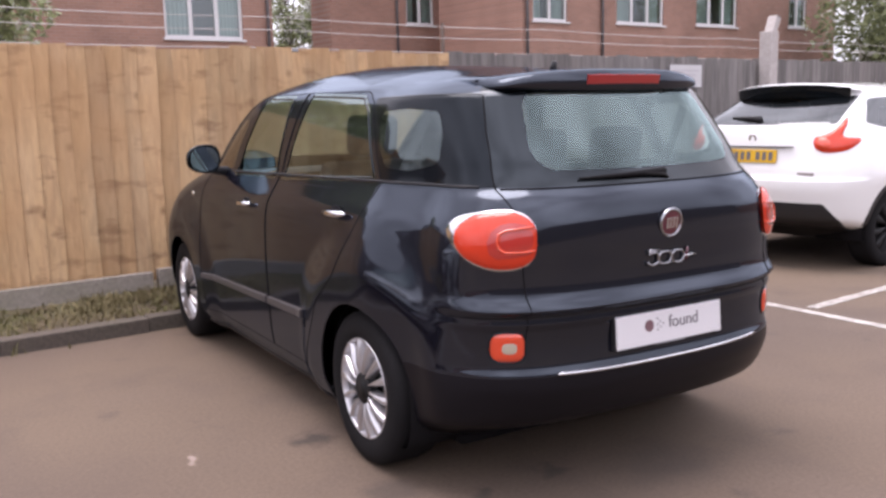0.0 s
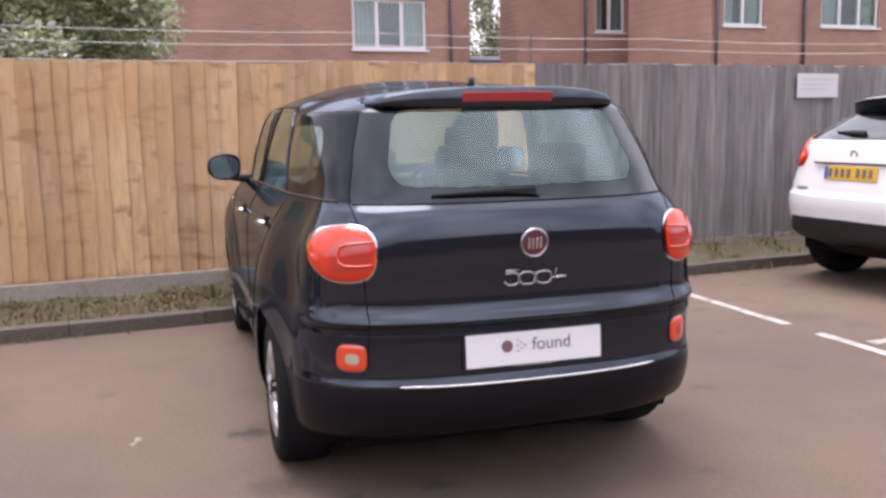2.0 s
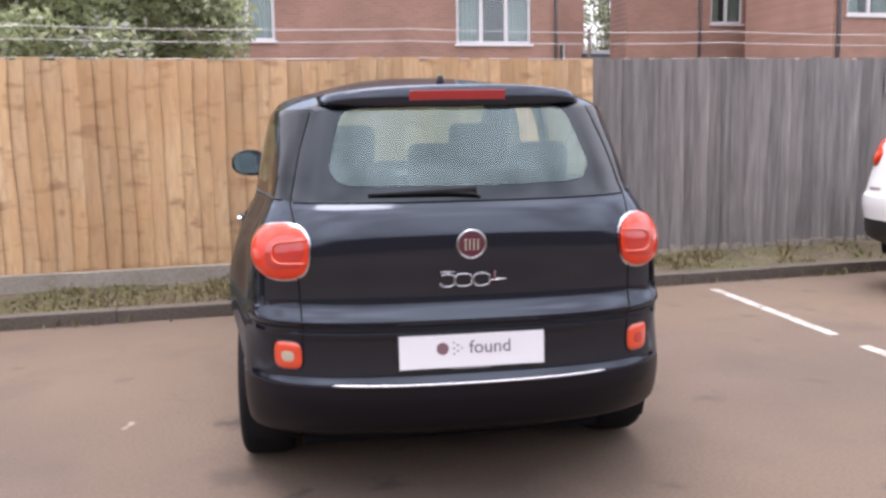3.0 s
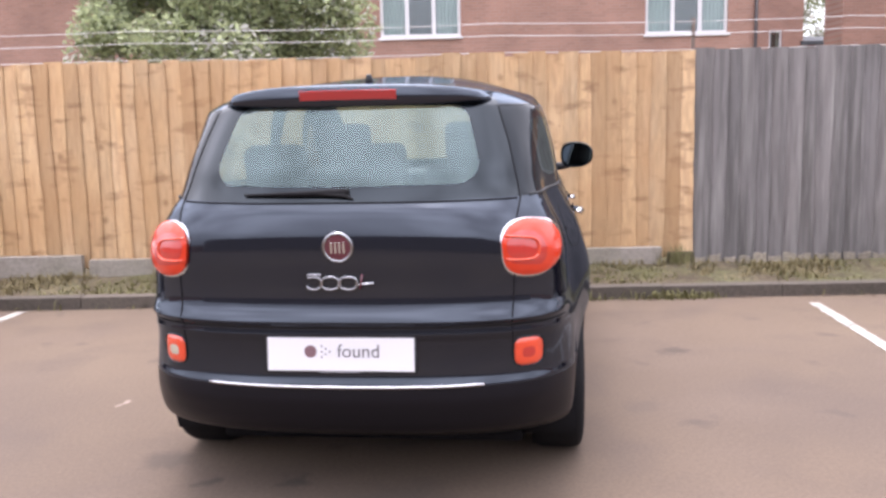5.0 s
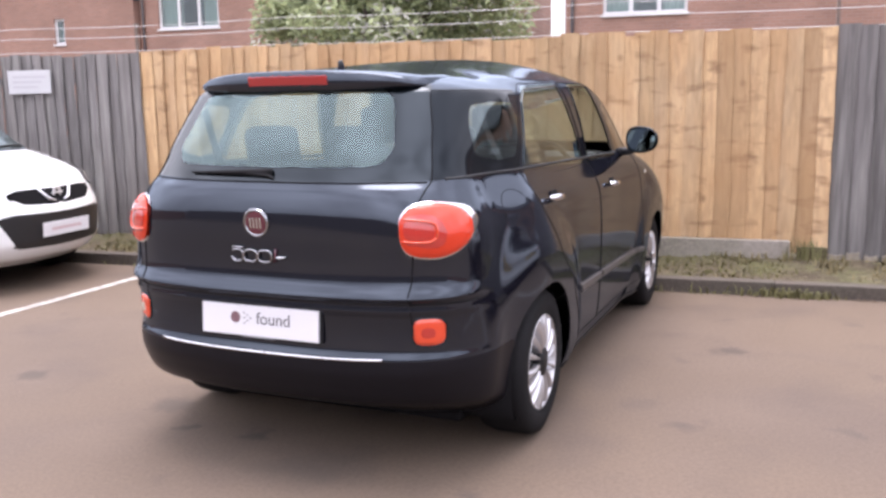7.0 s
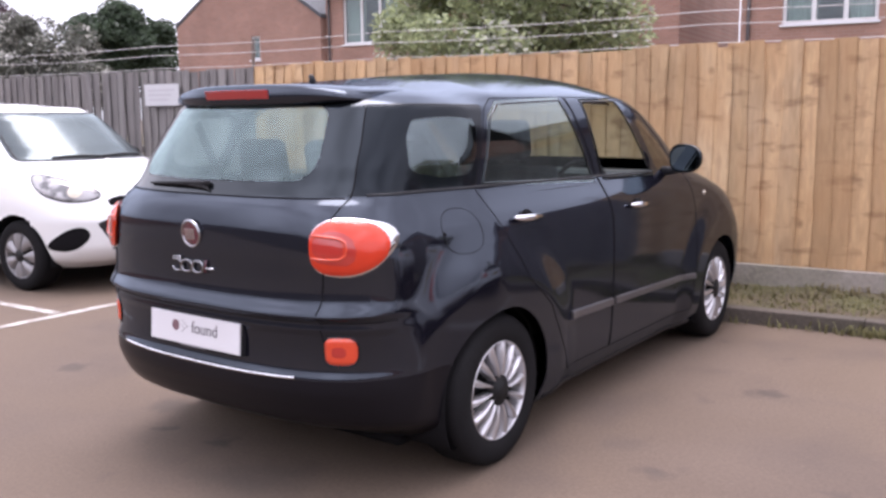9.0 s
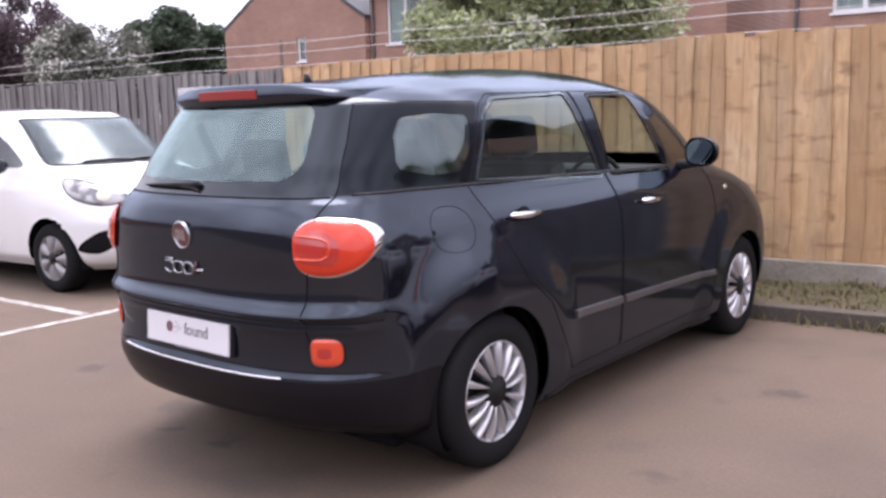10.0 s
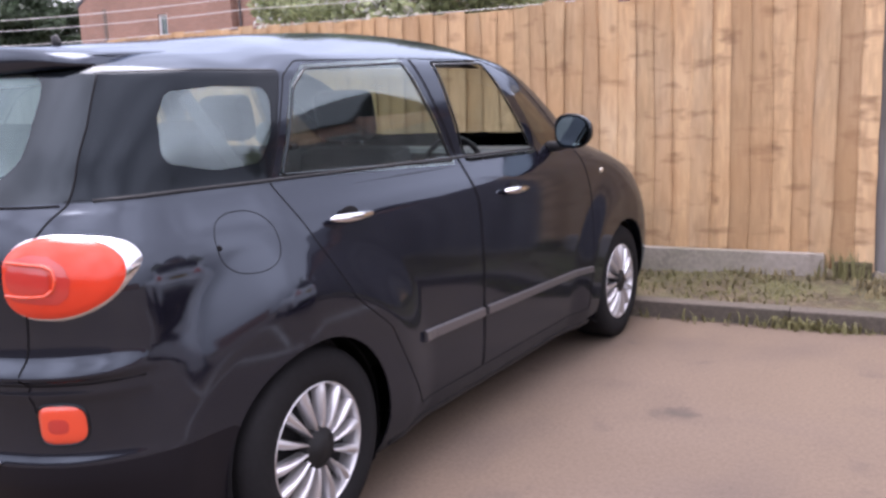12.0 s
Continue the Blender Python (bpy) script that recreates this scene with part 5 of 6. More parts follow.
def brick_wall(x0, x1, y0, y1, z0, z1, holes):
    """A wall along x with real openings, as one closed skin."""
    xs = sorted({x0, x1, *(q[0] for q in holes), *(q[1] for q in holes)})
    zs = sorted({z0, z1, *(q[2] for q in holes), *(q[3] for q in holes)})
    solid = {(i, k): not any(q[0] <= xs[i] and xs[i + 1] <= q[1] and q[2] <= zs[k] and zs[k + 1] <= q[3] for q in holes) for i in range(len(xs) - 1) for k in range(len(zs) - 1)}
    bm = bmesh.new()
    V = {}

    def v(i, k, s):
        if (i, k, s) not in V:
            V[i, k, s] = bm.verts.new((xs[i], (y0, y1)[s], zs[k]))
        return V[i, k, s]
    for (i, k), full in solid.items():
        if not full:
            continue
        bm.faces.new((v(i, k, 0), v(i + 1, k, 0), v(i + 1, k + 1, 0), v(i, k + 1, 0)))
        bm.faces.new((v(i, k, 1), v(i, k + 1, 1), v(i + 1, k + 1, 1), v(i + 1, k, 1)))
        for (di, dk), (p, q) in (((-1, 0), ((i, k), (i, k + 1))), ((1, 0), ((i + 1, k), (i + 1, k + 1))), ((0, -1), ((i, k), (i + 1, k))), ((0, 1), ((i, k + 1), (i + 1, k + 1)))):
            if not solid.get((i + di, k + dk), False):
                bm.faces.new((v(*p, 0), v(*q, 0), v(*q, 1), v(*p, 1)))
    return bm


def house(name, label, x0, x1, y, depth, eave, windows, rise=2.0, gable_front=False, pipes=()):
    """A brick house with its front at y. windows: (x0, x1, sill, head, lights)."""
    h = thing(name, pose(0, 0, 0), label, "house")
    part("wall", brick_wall(x0, x1, y, y + 0.3, 0.08, eave, [w[:4] for w in windows]), BRICK, h)
    boxpart("wall", (x0, x0 + 0.3, y + 0.302, y + depth, 0.08, eave), BRICK, h)
    boxpart("wall", (x1 - 0.3, x1, y + 0.302, y + depth, 0.08, eave), BRICK, h)
    boxpart("wall", (x0 + 0.302, x1 - 0.302, y + depth - 0.3, y + depth, 0.08, eave), BRICK, h)
    if gable_front:
        xm = (x0 + x1) / 2
        for yy in (y, y + depth - 0.3):
            bm = bmesh.new()
            v = [bm.verts.new(q) for q in ((x0, yy, eave), (x1, yy, eave), (xm, yy, eave + rise), (x0, yy + 0.3, eave), (x1, yy + 0.3, eave), (xm, yy + 0.3, eave + rise))]
            for f in ((0, 1, 2), (5, 4, 3), (0, 3, 4, 1), (1, 4, 5, 2), (2, 5, 3, 0)):
                bm.faces.new([v[k] for k in f])
            part("gable", bm, BRICK, h)
    if gable_front:
        xm, o = (x0 + x1) / 2, 0.05
        k = rise / ((x1 - x0) / 2)
        for e, s_ in ((x0, -1), (x1, 1)):
            bm = bmesh.new()
            prof = [(e + s_ * o, eave - k * o), (xm, eave + rise), (xm, eave + rise + 0.14), (e + s_ * o, eave - k * o + 0.14)]
            v = [bm.verts.new((px, yy, pz)) for yy in (y - 0.03, y + depth + 0.1) for px, pz in prof]
            for f in ((0, 1, 2, 3), (7, 6, 5, 4), (0, 4, 5, 1), (1, 5, 6, 2), (2, 6, 7, 3), (3, 7, 4, 0)):
                bm.faces.new([v[q] for q in f])
            part("roof", bm, SLATE, h)
    else:
        ym, o = y + depth / 2, 0.3
        k = rise / (depth / 2)
        for e, s_ in ((y, -1), (y + depth, 1)):
            bm = bmesh.new()
            prof = [(e + s_ * o, eave - k * o), (ym, eave + rise), (ym, eave + rise + 0.14), (e + s_ * o, eave - k * o + 0.14)]
            v = [bm.verts.new((px, py, pz)) for px in (x0 - 0.1, x1 + 0.1) for py, pz in prof]
            for f in ((0, 1, 2, 3), (7, 6, 5, 4), (0, 4, 5, 1), (1, 5, 6, 2), (2, 6, 7, 3), (3, 7, 4, 0)):
                bm.faces.new([v[q] for q in f])
            part("roof", bm, SLATE, h)
    # solid block added behind the windows, the unlit rooms' shade in its colour
    boxpart("floor_slab", (x0 + 0.32, x1 - 0.32, y + min(0.9, depth * 0.6), y + depth - 0.32, 0.1, eave - 0.2), ROOM, h)
    if not gable_front:
        boxpart("gutter", (x0, x1, y - 0.16, y - 0.04, eave - 0.30, eave - 0.20), PIPE, h, bevel=0.02)
    for px in pipes:
        tv, tf = tube([(px, y - 0.07, 0.1), (px, y - 0.07, eave - 0.28)], 0.045, 8)
        piece("rain_pipe", mesh_of("rain_pipe", tv, tf, True), PIPE, h)
    for wx0, wx1, z0, z1, lights in windows:
        bm = bmesh.new()
        f = 0.075
        box(bm, wx0, wx1, y + 0.06, y + 0.13, z0, z0 + f, 0.008)
        box(bm, wx0, wx1, y + 0.06, y + 0.13, z1 - f, z1, 0.008)
        box(bm, wx0, wx0 + f, y + 0.062, y + 0.128, z0 + f, z1 - f, 0.008)
        box(bm, wx1 - f, wx1, y + 0.062, y + 0.128, z0 + f, z1 - f, 0.008)
        win = part("window", bm, UPVC, h, "white plastic-framed window")
        cuts = [wx0 + (wx1 - wx0) * k / lights for k in range(lights + 1)]
        for c in cuts[1:-1]:
            boxpart("mullion", (c - 0.05, c + 0.05, y + 0.055, y + 0.132, z0 + f, z1 - f), UPVC, win, bevel=0.008)
        for a, b in zip(cuts, cuts[1:]):
            pn = boxpart("pane", (a + 0.05, b - 0.05, y + 0.092, y + 0.098, z0 + f, z1 - f), WINGLASS, win)
            pn.visible_shadow = False
        boxpart("window_sill", (wx0 - 0.05, wx1 + 0.05, y - 0.06, y + 0.10, z0 - 0.06, z0 - 0.003), UPVC, win, bevel=0.01)
        n = 30
        cv, cf = [], []
        for side_, (ca, cb) in enumerate(((wx0 + 0.02, wx0 + (wx1 - wx0) * 0.36), (wx1 - (wx1 - wx0) * 0.30, wx1 - 0.02))):
            base = len(cv)
            for k in range(n + 1):
                xx = ca + (cb - ca) * k / n
                yy = y + 0.24 + 0.03 * math.sin(k * 1.3 + side_)
                cv += [(xx, yy, z0 - 0.1), (xx, yy, z1 + 0.05)]
            cf += [(base + 2 * k, base + 2 * k + 1, base + 2 * k + 3, base + 2 * k + 2) for k in range(n)]
        piece("curtain", mesh_of("curtain", cv, cf, True), CURTAIN, win)
    return h


house("brick_house", "red-brick house with white windows behind the fence", -0.05, 10.55, 22.5, 8.0, 6.2,
      [(0.90, 2.945, 3.50, 4.75, 3), (7.64, 9.73, 3.44, 4.75, 3)], pipes=(0.14, 10.42))
house("brick_house", "long red-brick terrace with a row of white windows", 16.80, 33.0, 19.5, 3.9, 6.6,
      [(17.22, 18.6, 3.95, 5.1, 2), (20.68, 22.9, 4.0, 5.2, 3), (24.54, 26.77, 4.08, 5.25, 3), (29.88, 31.05, 4.2, 5.3, 2)], pipes=(16.95, 20.0))
house("brick_house", "red-brick rear wing of the terrace with a narrow window", 13.5, 19.0, 24.5, 1.2, 6.6,
      [(16.30, 17.40, 4.26, 5.5, 2)], rise=0.8, pipes=(15.9,))
house("brick_house", "red-brick house wing with a white window behind the tree", -15.38, -2.58, 26.3, 8.0, 6.0,
      [(-14.62, -12.30, 3.98, 5.75, 3)], rise=3.2, pipes=(-15.2,))
house("gable_house", "red-brick gable end with a small white window", -22.55, -15.40, 26.0, 9.0, 4.97,
      [(-18.70, -18.27, 3.58, 4.46, 1)], rise=2.35, gable_front=True)
house("brick_house", "red-brick house farther back with a small white window", 6.5, 15.75, 33.0, 7.0, 7.4,
      [(14.50, 14.98, 3.2, 4.42, 1)], rise=2.2)
house("brick_outhouse", "low brick outbuilding between the houses", 15.77, 24.5, 33.2, 4.0, 3.9, [], rise=0.3)
# plain unseen walls added to close the yard behind and beside the camera, for reflections
back_wall = boxpart("wall_south", (-26, 32, -15.4, -15.0, 0.0, 3.6), OLDWOOD)
tagged(back_wall, "plain dark weathered wall, unseen, added to close the yard", "wall", kind="structure")
for sx, nm in ((-27, "wall_west"), (33, "wall_east")):
    tagged(boxpart(nm, (sx - 0.2, sx + 0.2, -15.4, 6.0, 0.0, 2.4), BRICK), "plain red-brick wall, unseen, added to close the yard", "wall", kind="structure")


def leafmat(name, col, seed):
    m = mat(name, col, 0.6)
    n, l = m.node_tree.nodes, m.node_tree.links
    g, hsv, mr = n.new("ShaderNodeNewGeometry"), n.new("ShaderNodeHueSaturation"), n.new("ShaderNodeMapRange")
    mr.inputs["To Min"].default_value, mr.inputs["To Max"].default_value = 0.55, 1.5
    l.new(g.outputs["Random Per Island"], mr.inputs["Value"])
    l.new(mr.outputs[0], hsv.inputs["Value"])
    hsv.inputs["Color"].default_value = (*col, 1)
    l.new(hsv.outputs[0], n["Principled BSDF"].inputs["Base Color"])
    tl, mx = n.new("ShaderNodeBsdfTranslucent"), n.new("ShaderNodeMixShader")
    mx.inputs[0].default_value = 0.42
    l.new(hsv.outputs[0], tl.inputs["Color"])
    l.new(n["Principled BSDF"].outputs[0], mx.inputs[1])
    l.new(tl.outputs[0], mx.inputs[2])
    l.new(mx.outputs[0], n["Material Output"].inputs["Surface"])
    return m


BARK = mat("bark", (0.08, 0.06, 0.044), 0.9, grain=(20, 0.5), bump=(25, 0.8, 0.02))
LEAF_PALE = leafmat("pale_green_leaves", (0.270, 0.305, 0.165), 1)
LEAF_DARK = leafmat("dark_green_leaves", (0.044, 0.066, 0.038), 2)
LEAF_MID = leafmat("soft_green_leaves", (0.152, 0.172, 0.088), 6)
LEAF_MAROON = leafmat("purple_leaves", (0.072, 0.048, 0.056), 3)
LEAF_DULL = leafmat("dull_green_leaves", (0.095, 0.098, 0.080), 4)
BLOSSOM = leafmat("white_blossom", (0.46, 0.455, 0.41), 5)


def tree(name, label, at, crown_c, radii, clumps, leaves, size, leaf, blossom=0.0, seed=1, trunk=0.09, droop=0.0):
    """A trunk with limbs that reach the clumps, and a crown of many small leaves gathered in uneven clumps."""
    r = random.Random(seed)
    t = thing(name, pose(*at, 0.0), label, "tree")
    cc = Vector(crown_c) - Vector((at[0], at[1], 0))
    spots = []
    for _ in range(clumps):
        while True:
            p = Vector((r.uniform(-1, 1), r.uniform(-1, 1), r.uniform(-1, 1)))
            if 0.25 < p.length < 1:
                break
        spots.append((cc + Vector((p.x * radii[0], p.y * radii[1], p.z * radii[2])), r.uniform(0.16, 0.34)))
    tv, tf = tube([(0, 0, -0.1), (0.03, 0.02, cc.z * 0.4), (cc.x * 0.6, cc.y * 0.6, cc.z * 0.8), (cc.x, cc.y, cc.z + radii[2] * 0.5)], [trunk, trunk * 0.8, trunk * 0.55, trunk * 0.15], 9)
    piece("trunk", mesh_of("trunk", tv, tf, True), BARK, t)
    for q, _ in spots[:: max(1, clumps // 10)]:
        v, f = tube([(cc.x * 0.3, cc.y * 0.3, cc.z * 0.55), Vector((0, 0, cc.z * 0.2)) + (q + cc) * 0.45, q], [trunk * 0.45, trunk * 0.25, trunk * 0.08], 5)
        piece("limb", mesh_of("limb", v, f, True), BARK, t)
    for nm, mt, count in (("crown", leaf, int(leaves * (1 - blossom))), ("blossom", BLOSSOM, int(leaves * blossom))):
        if not count:
            continue
        vs, fs = [], []
        for k in range(count):
            c, s_ = spots[r.randrange(clumps)]
            if nm == "blossom" and r.random() < 0.75:
                c, s_ = spots[r.randrange(max(1, clumps // 3))]
            d = Vector((r.gauss(0, 1), r.gauss(0, 1), r.gauss(0, 1)))
            d = d.normalized() * (r.random() ** 0.45)
            p = c + Vector((d.x * radii[0], d.y * radii[1], d.z * radii[2])) * s_ * 1.25
            a = Vector((r.gauss(0, 1), r.gauss(0, 1), r.gauss(0, 0.7) - droop)).normalized()
            b = a.cross(Vector((r.gauss(0, 1), r.gauss(0, 1), r.gauss(0, 1)))).normalized()
            w = size * r.uniform(0.6, 1.3)
            base = len(vs)
            vs += [p - a * w, p + b * w * 0.42 - a * w * 0.1, p + a * w, p - b * w * 0.42 - a * w * 0.1]
            fs.append((base, base + 1, base + 2, base + 3))
        piece(nm, mesh_of(nm, vs, fs), mt, t)
    return t


tree("garden_tree", "pale green leafy garden tree with cream blossom behind the fence", (0.2, 9.4), (0.15, 9.3, 2.35), (1.33, 1.1, 1.0), 48, 38000, 0.046, LEAF_PALE, 0.12, 11)
tree("garden_tree", "small pale green tree between two brick houses", (20.6, 41.0), (20.6, 41.0, 6.6), (2.2, 1.8, 2.6), 34, 4200, 0.15, LEAF_PALE, 0.3, 12, 0.1)
tree("garden_tree", "broad green tree at the end of the terrace", (31.2, 15.5), (31.6, 15.5, 4.2), (4.2, 2.2, 2.8), 60, 14000, 0.13, LEAF_MID, 0.07, 13, 0.18)
tree("blossom_bush", "large overgrown bush with pale blossom behind the fence", (-28.6, 24), (-28.2, 24.0, 3.5), (3.9, 2.2, 1.95), 46, 26000, 0.12, LEAF_DULL, 0.24, 14, 0.14)
tree("round_tree", "dark green round-headed tree far behind the houses", (-49.3, 46), (-49.3, 46, 6.7), (4.1, 3.6, 2.65), 60, 30000, 0.20, LEAF_DARK, 0.0, 15, 0.35)
tree("purple_tree", "dark purple-leaved tree beyond the fence", (-40.6, 28), (-40.6, 28.0, 5.6), (3.4, 2.6, 2.7), 45, 22000, 0.14, LEAF_MAROON, 0.0, 16, 0.2)

# ---- the white crossover ----
crossover = thing("white_crossover", pose(7.21, 4.95, 0.025, 0, 0, -90), "white crossover car with dark spoiler and red tail lamps", "car")
cross_skin = Shell(
    width=[(0.22, 0.78), (0.35, 0.86), (0.55, 0.88), (0.75, 0.885), (0.90, 0.872), (1.00, 0.85), (1.10, 0.81), (1.20, 0.765), (1.30, 0.715), (1.42, 0.655), (1.48, 0.61)],
    rear=[(0.22, -0.38), (0.31, -0.52), (0.36, -0.70), (0.42, -0.775), (0.56, -0.80), (0.68, -0.815), (0.735, -0.812), (0.77, -0.780), (0.83, -0.768), (0.90, -0.752), (0.95, -0.742), (1.05, -0.725), (1.20, -0.685), (1.25, -0.62), (1.35, -0.42), (1.45, -0.21), (1.48, -0.14)],
    front=[(0.22, 3.15), (0.50, 3.33), (0.80, 3.25), (0.95, 3.0), (1.05, 2.55), (1.15, 2.25), (1.30, 1.98), (1.45, 1.62), (1.48, 1.5)],
    rear_corner=(0.50, 2.8), front_corner=(0.8, 2.7), spine=[(-0.4, 1.485), (-0.1, 1.535), (0.4, 1.565), (0.9, 1.57), (1.5, 1.49)], low=0.22, high=1.48,
    flares=((0.0, 0.44, 0.03, 0.95), (2.53, 0.46, 0.03, 0.95)))


def plain_car(car_, sh, parts, holes, step, rear_step=None):
    """Cuts a skin into its parts. parts: (object name, f, material, label, shadow)."""
    regs = [("hole", holes)] + [(str(k), q[1]) for k, q in enumerate(parts)]
    s_, v_ = sh.grid(step, 60, 12, rear_step)
    P_, N_, own = sh.cut(s_, v_, regs)
    vs, fs, ns = sh.cells(P_, N_, own == "")
    piece("body", mesh_of("body", vs, fs, True, ns), WHITEPAINT, car_)
    for k, (nm, _, mt, lab, sh_) in enumerate(parts):
        mask = own == str(k)
        half = np.zeros(own.shape, bool)
        half[own.shape[0] // 2:] = True
        for m_ in ((mask,) if nm in ("rear_window", "windscreen", "lower_bumper", "grille", "lower_grille") else (mask & half, mask & ~half)):
            vs, fs, ns = sh.cells(P_, N_, m_)
            if fs:
                piece(nm, mesh_of(nm, vs, fs, True, ns), mt, car_, lab).visible_shadow = sh_
    lo_ = [tuple(q) for q in P_[:, 0]]
    piece("underbody", mesh_of("underbody", [(x * 0.985, y, sh.low + 0.01) for x, y, z in lo_] + [(0, 1.3, sh.low + 0.02)], [(i, i + 1, len(lo_)) for i in range(len(lo_) - 1)]), DARKGAP, car_)
    boxpart("cabin_lining", (-0.62, 0.62, -0.35, 1.9, 0.4, 0.98), DARKGAP, car_, bevel=0.05)
    for x in (-0.36, 0.36):
        for y in (0.1, 0.95):
            boxpart("seat_back", (x - 0.22, x + 0.22, y - 0.06, y + 0.06, 0.9, 1.18), SEATCLOTH, car_, bevel=0.05)
            boxpart("headrest", (x - 0.11, x + 0.11, y - 0.05, y + 0.04, 1.17, 1.34), SEATCLOTH, car_, bevel=0.035)


def ring_arch(yc, r0, r1, zc):
    return on_side(lambda y, z: np.minimum(r1 - np.hypot(y - yc, z - zc), np.hypot(y - yc, z - zc) - r0))


cross_parts = [
    ("rear_window", on_back(inside([(-0.05, 1.222), (0.64, 1.226), (0.57, 1.42), (-0.05, 1.42)], 0.02)), DARKGLASS, "dark rear window", False),
    ("side_window", on_side(inside([(-0.22, 1.22), (-0.02, 1.40), (1.15, 1.43), (1.62, 1.16), (0.3, 1.13)], 0.015)), DARKGLASS, "dark side windows", False),
    ("lower_bumper", on_back(inside([(-0.05, 0.20), (0.72, 0.20), (0.76, 0.40), (0.66, 0.545), (-0.05, 0.555)], 0.008)), GREYTRIM, "dark grey lower bumper", True),
    ("arch_cladding", lambda p: np.maximum(ring_arch(0.0, 0.37, 0.425, 0.30)(p), ring_arch(2.53, 0.37, 0.425, 0.30)(p)), GREYTRIM, "", True),
]
plain_car(crossover, cross_skin, cross_parts, lambda p: np.maximum(arch(0.0, 0.375, 0.30)(p), arch(2.53, 0.375, 0.30)(p)), 0.035, 0.02)
for sd in (1, -1):
    edge = soften([(-0.095, 1.050), (-0.065, 1.110), (0.02, 1.130), (0.11, 1.195), (0.215, 1.275), (0.19, 1.210), (0.135, 1.130), (0.145, 1.095), (0.315, 1.090), (0.235, 1.020), (0.12, 0.975), (-0.05, 0.970)], 2)
    vs, fs = fan(lambda u, z, o: cross_skin.corner(u, z, o, sd), (0.05, 1.060), edge, lambda r: 0.022 - 0.018 * r ** 4, 5)
    piece("tail_lamp", mesh_of("tail_lamp", vs, fs, True), LAMPRED, crossover, "boomerang-shaped red tail lamp")
    vs, fs = fan(lambda u, z, o: cross_skin.corner(u, z, o, sd), (-0.015, 1.045), squircle(-0.015, 1.045, 0.05, 0.045, 2.2, 24), lambda r: 0.034 - 0.012 * r ** 3, 4)
    piece("lamp_core", mesh_of("lamp_core", vs, fs, True), LAMPORANGE, crossover)
    for yc in (0.0, 2.53):
        car_wheel(crossover, sd * 0.862, yc, sd, 0.335, 0.222, 10, WHEELDARK, DARKGAP, label="dark alloy wheel", fill=0.6, drop=0.025)
        wv, wf = lathe([(0.10, 0.42), (0.38, 0.42), (0.38, 0.83), (0.375, 0.83)], 32)
        piece("wheel_well", mesh_of("wheel_well", [(sd * a, b + yc, max(0.21, c + 0.30)) for a, b, c in wv], wf, True), DARKGAP, crossover)
    bm = bmesh.new()
    bmesh.ops.create_uvsphere(bm, u_segments=20, v_segments=12, radius=1.0)
    bmesh.ops.scale(bm, vec=(0.11, 0.07, 0.075), verts=bm.verts)
    part("door_mirror", bm, WHITEPAINT, crossover, smooth=True, m=pose(sd * 0.95, 1.68, 1.12))
    q = cross_skin.back(sd * 0.52, 0.80, 0.002)
    boxpart("reflector_strip", (-0.07, 0.07, -0.006, 0.006, -0.012, 0.012), mat("grey_reflector", (0.30, 0.27, 0.26), 0.3) if "grey_reflector" not in bpy.data.materials else bpy.data.materials["grey_reflector"], crossover, bevel=0.003, m=pose(q.x, q.y, q.z, 0, 0, -sd * -8))
jv, jf = [], []
for i in range(25):
    x = -0.56 + 1.12 * i / 24
    t = abs(x) / 0.56
    jv += [(x * 1.06, 0.08, 1.548 - 0.05 * t * t), (x, -0.24 + 0.12 * t ** 3, 1.560 - 0.04 * t ** 2.5), (x, -0.272 + 0.13 * t ** 3, 1.549 - 0.04 * t ** 2.5)]
jf = [(3 * i + j, 3 * i + j + 1, 3 * i + j + 4, 3 * i + j + 3) for i in range(24) for j in range(2)]
piece("spoiler_top", mesh_of("spoiler_top", jv, jf, True), WHITEPAINT, crossover)
jv = []
for i in range(25):
    x = -0.56 + 1.12 * i / 24
    t = abs(x) / 0.56
    jv += [(x, -0.269 + 0.13 * t ** 3, 1.547 - 0.04 * t ** 2.5), (x * 0.99, -0.252 + 0.12 * t ** 3, 1.442 - 0.015 * t ** 2.5), (x * 0.97, -0.20 + 0.08 * t ** 3, 1.392), (x * 0.95, -0.12, 1.40)]
jf = [(4 * i + j, 4 * i + j + 1, 4 * i + j + 5, 4 * i + j + 4) for i in range(24) for j in range(3)]
piece("spoiler_face", mesh_of("spoiler_face", jv, jf, True), GLOSSBLACK, crossover, "gloss black spoiler face")
wv, wf = tube([cross_skin.back(0.02, 1.25, 0.02), cross_skin.back(-0.10, 1.262, 0.03), cross_skin.back(-0.30, 1.268, 0.015)], [0.03, 0.022, 0.006], 8)
piece("rear_wiper", mesh_of("rear_wiper", wv, wf, True), PLASTIC, crossover)
pl = boxpart("number_plate", (-0.26, 0.26, -0.004, 0.004, -0.0555, 0.0555), YELLOWPLATE, crossover, "yellow rear plate with dark characters", 0.002, pose(0, cross_skin.back(0, 0.935).y - 0.012, 0.94, -6, 0, 0))
boxpart("plate_band", (-0.258, -0.222, -0.0052, -0.0042, -0.052, 0.052), BLUEBAND, pl)
for k in range(7):
    xx = -0.195 + 0.062 * k + (0.03 if k > 3 else 0)
    boxpart("plate_bar", (xx - 0.02, xx + 0.02, -0.0052, -0.0042, -0.036, 0.036), PLATEGREY, pl)
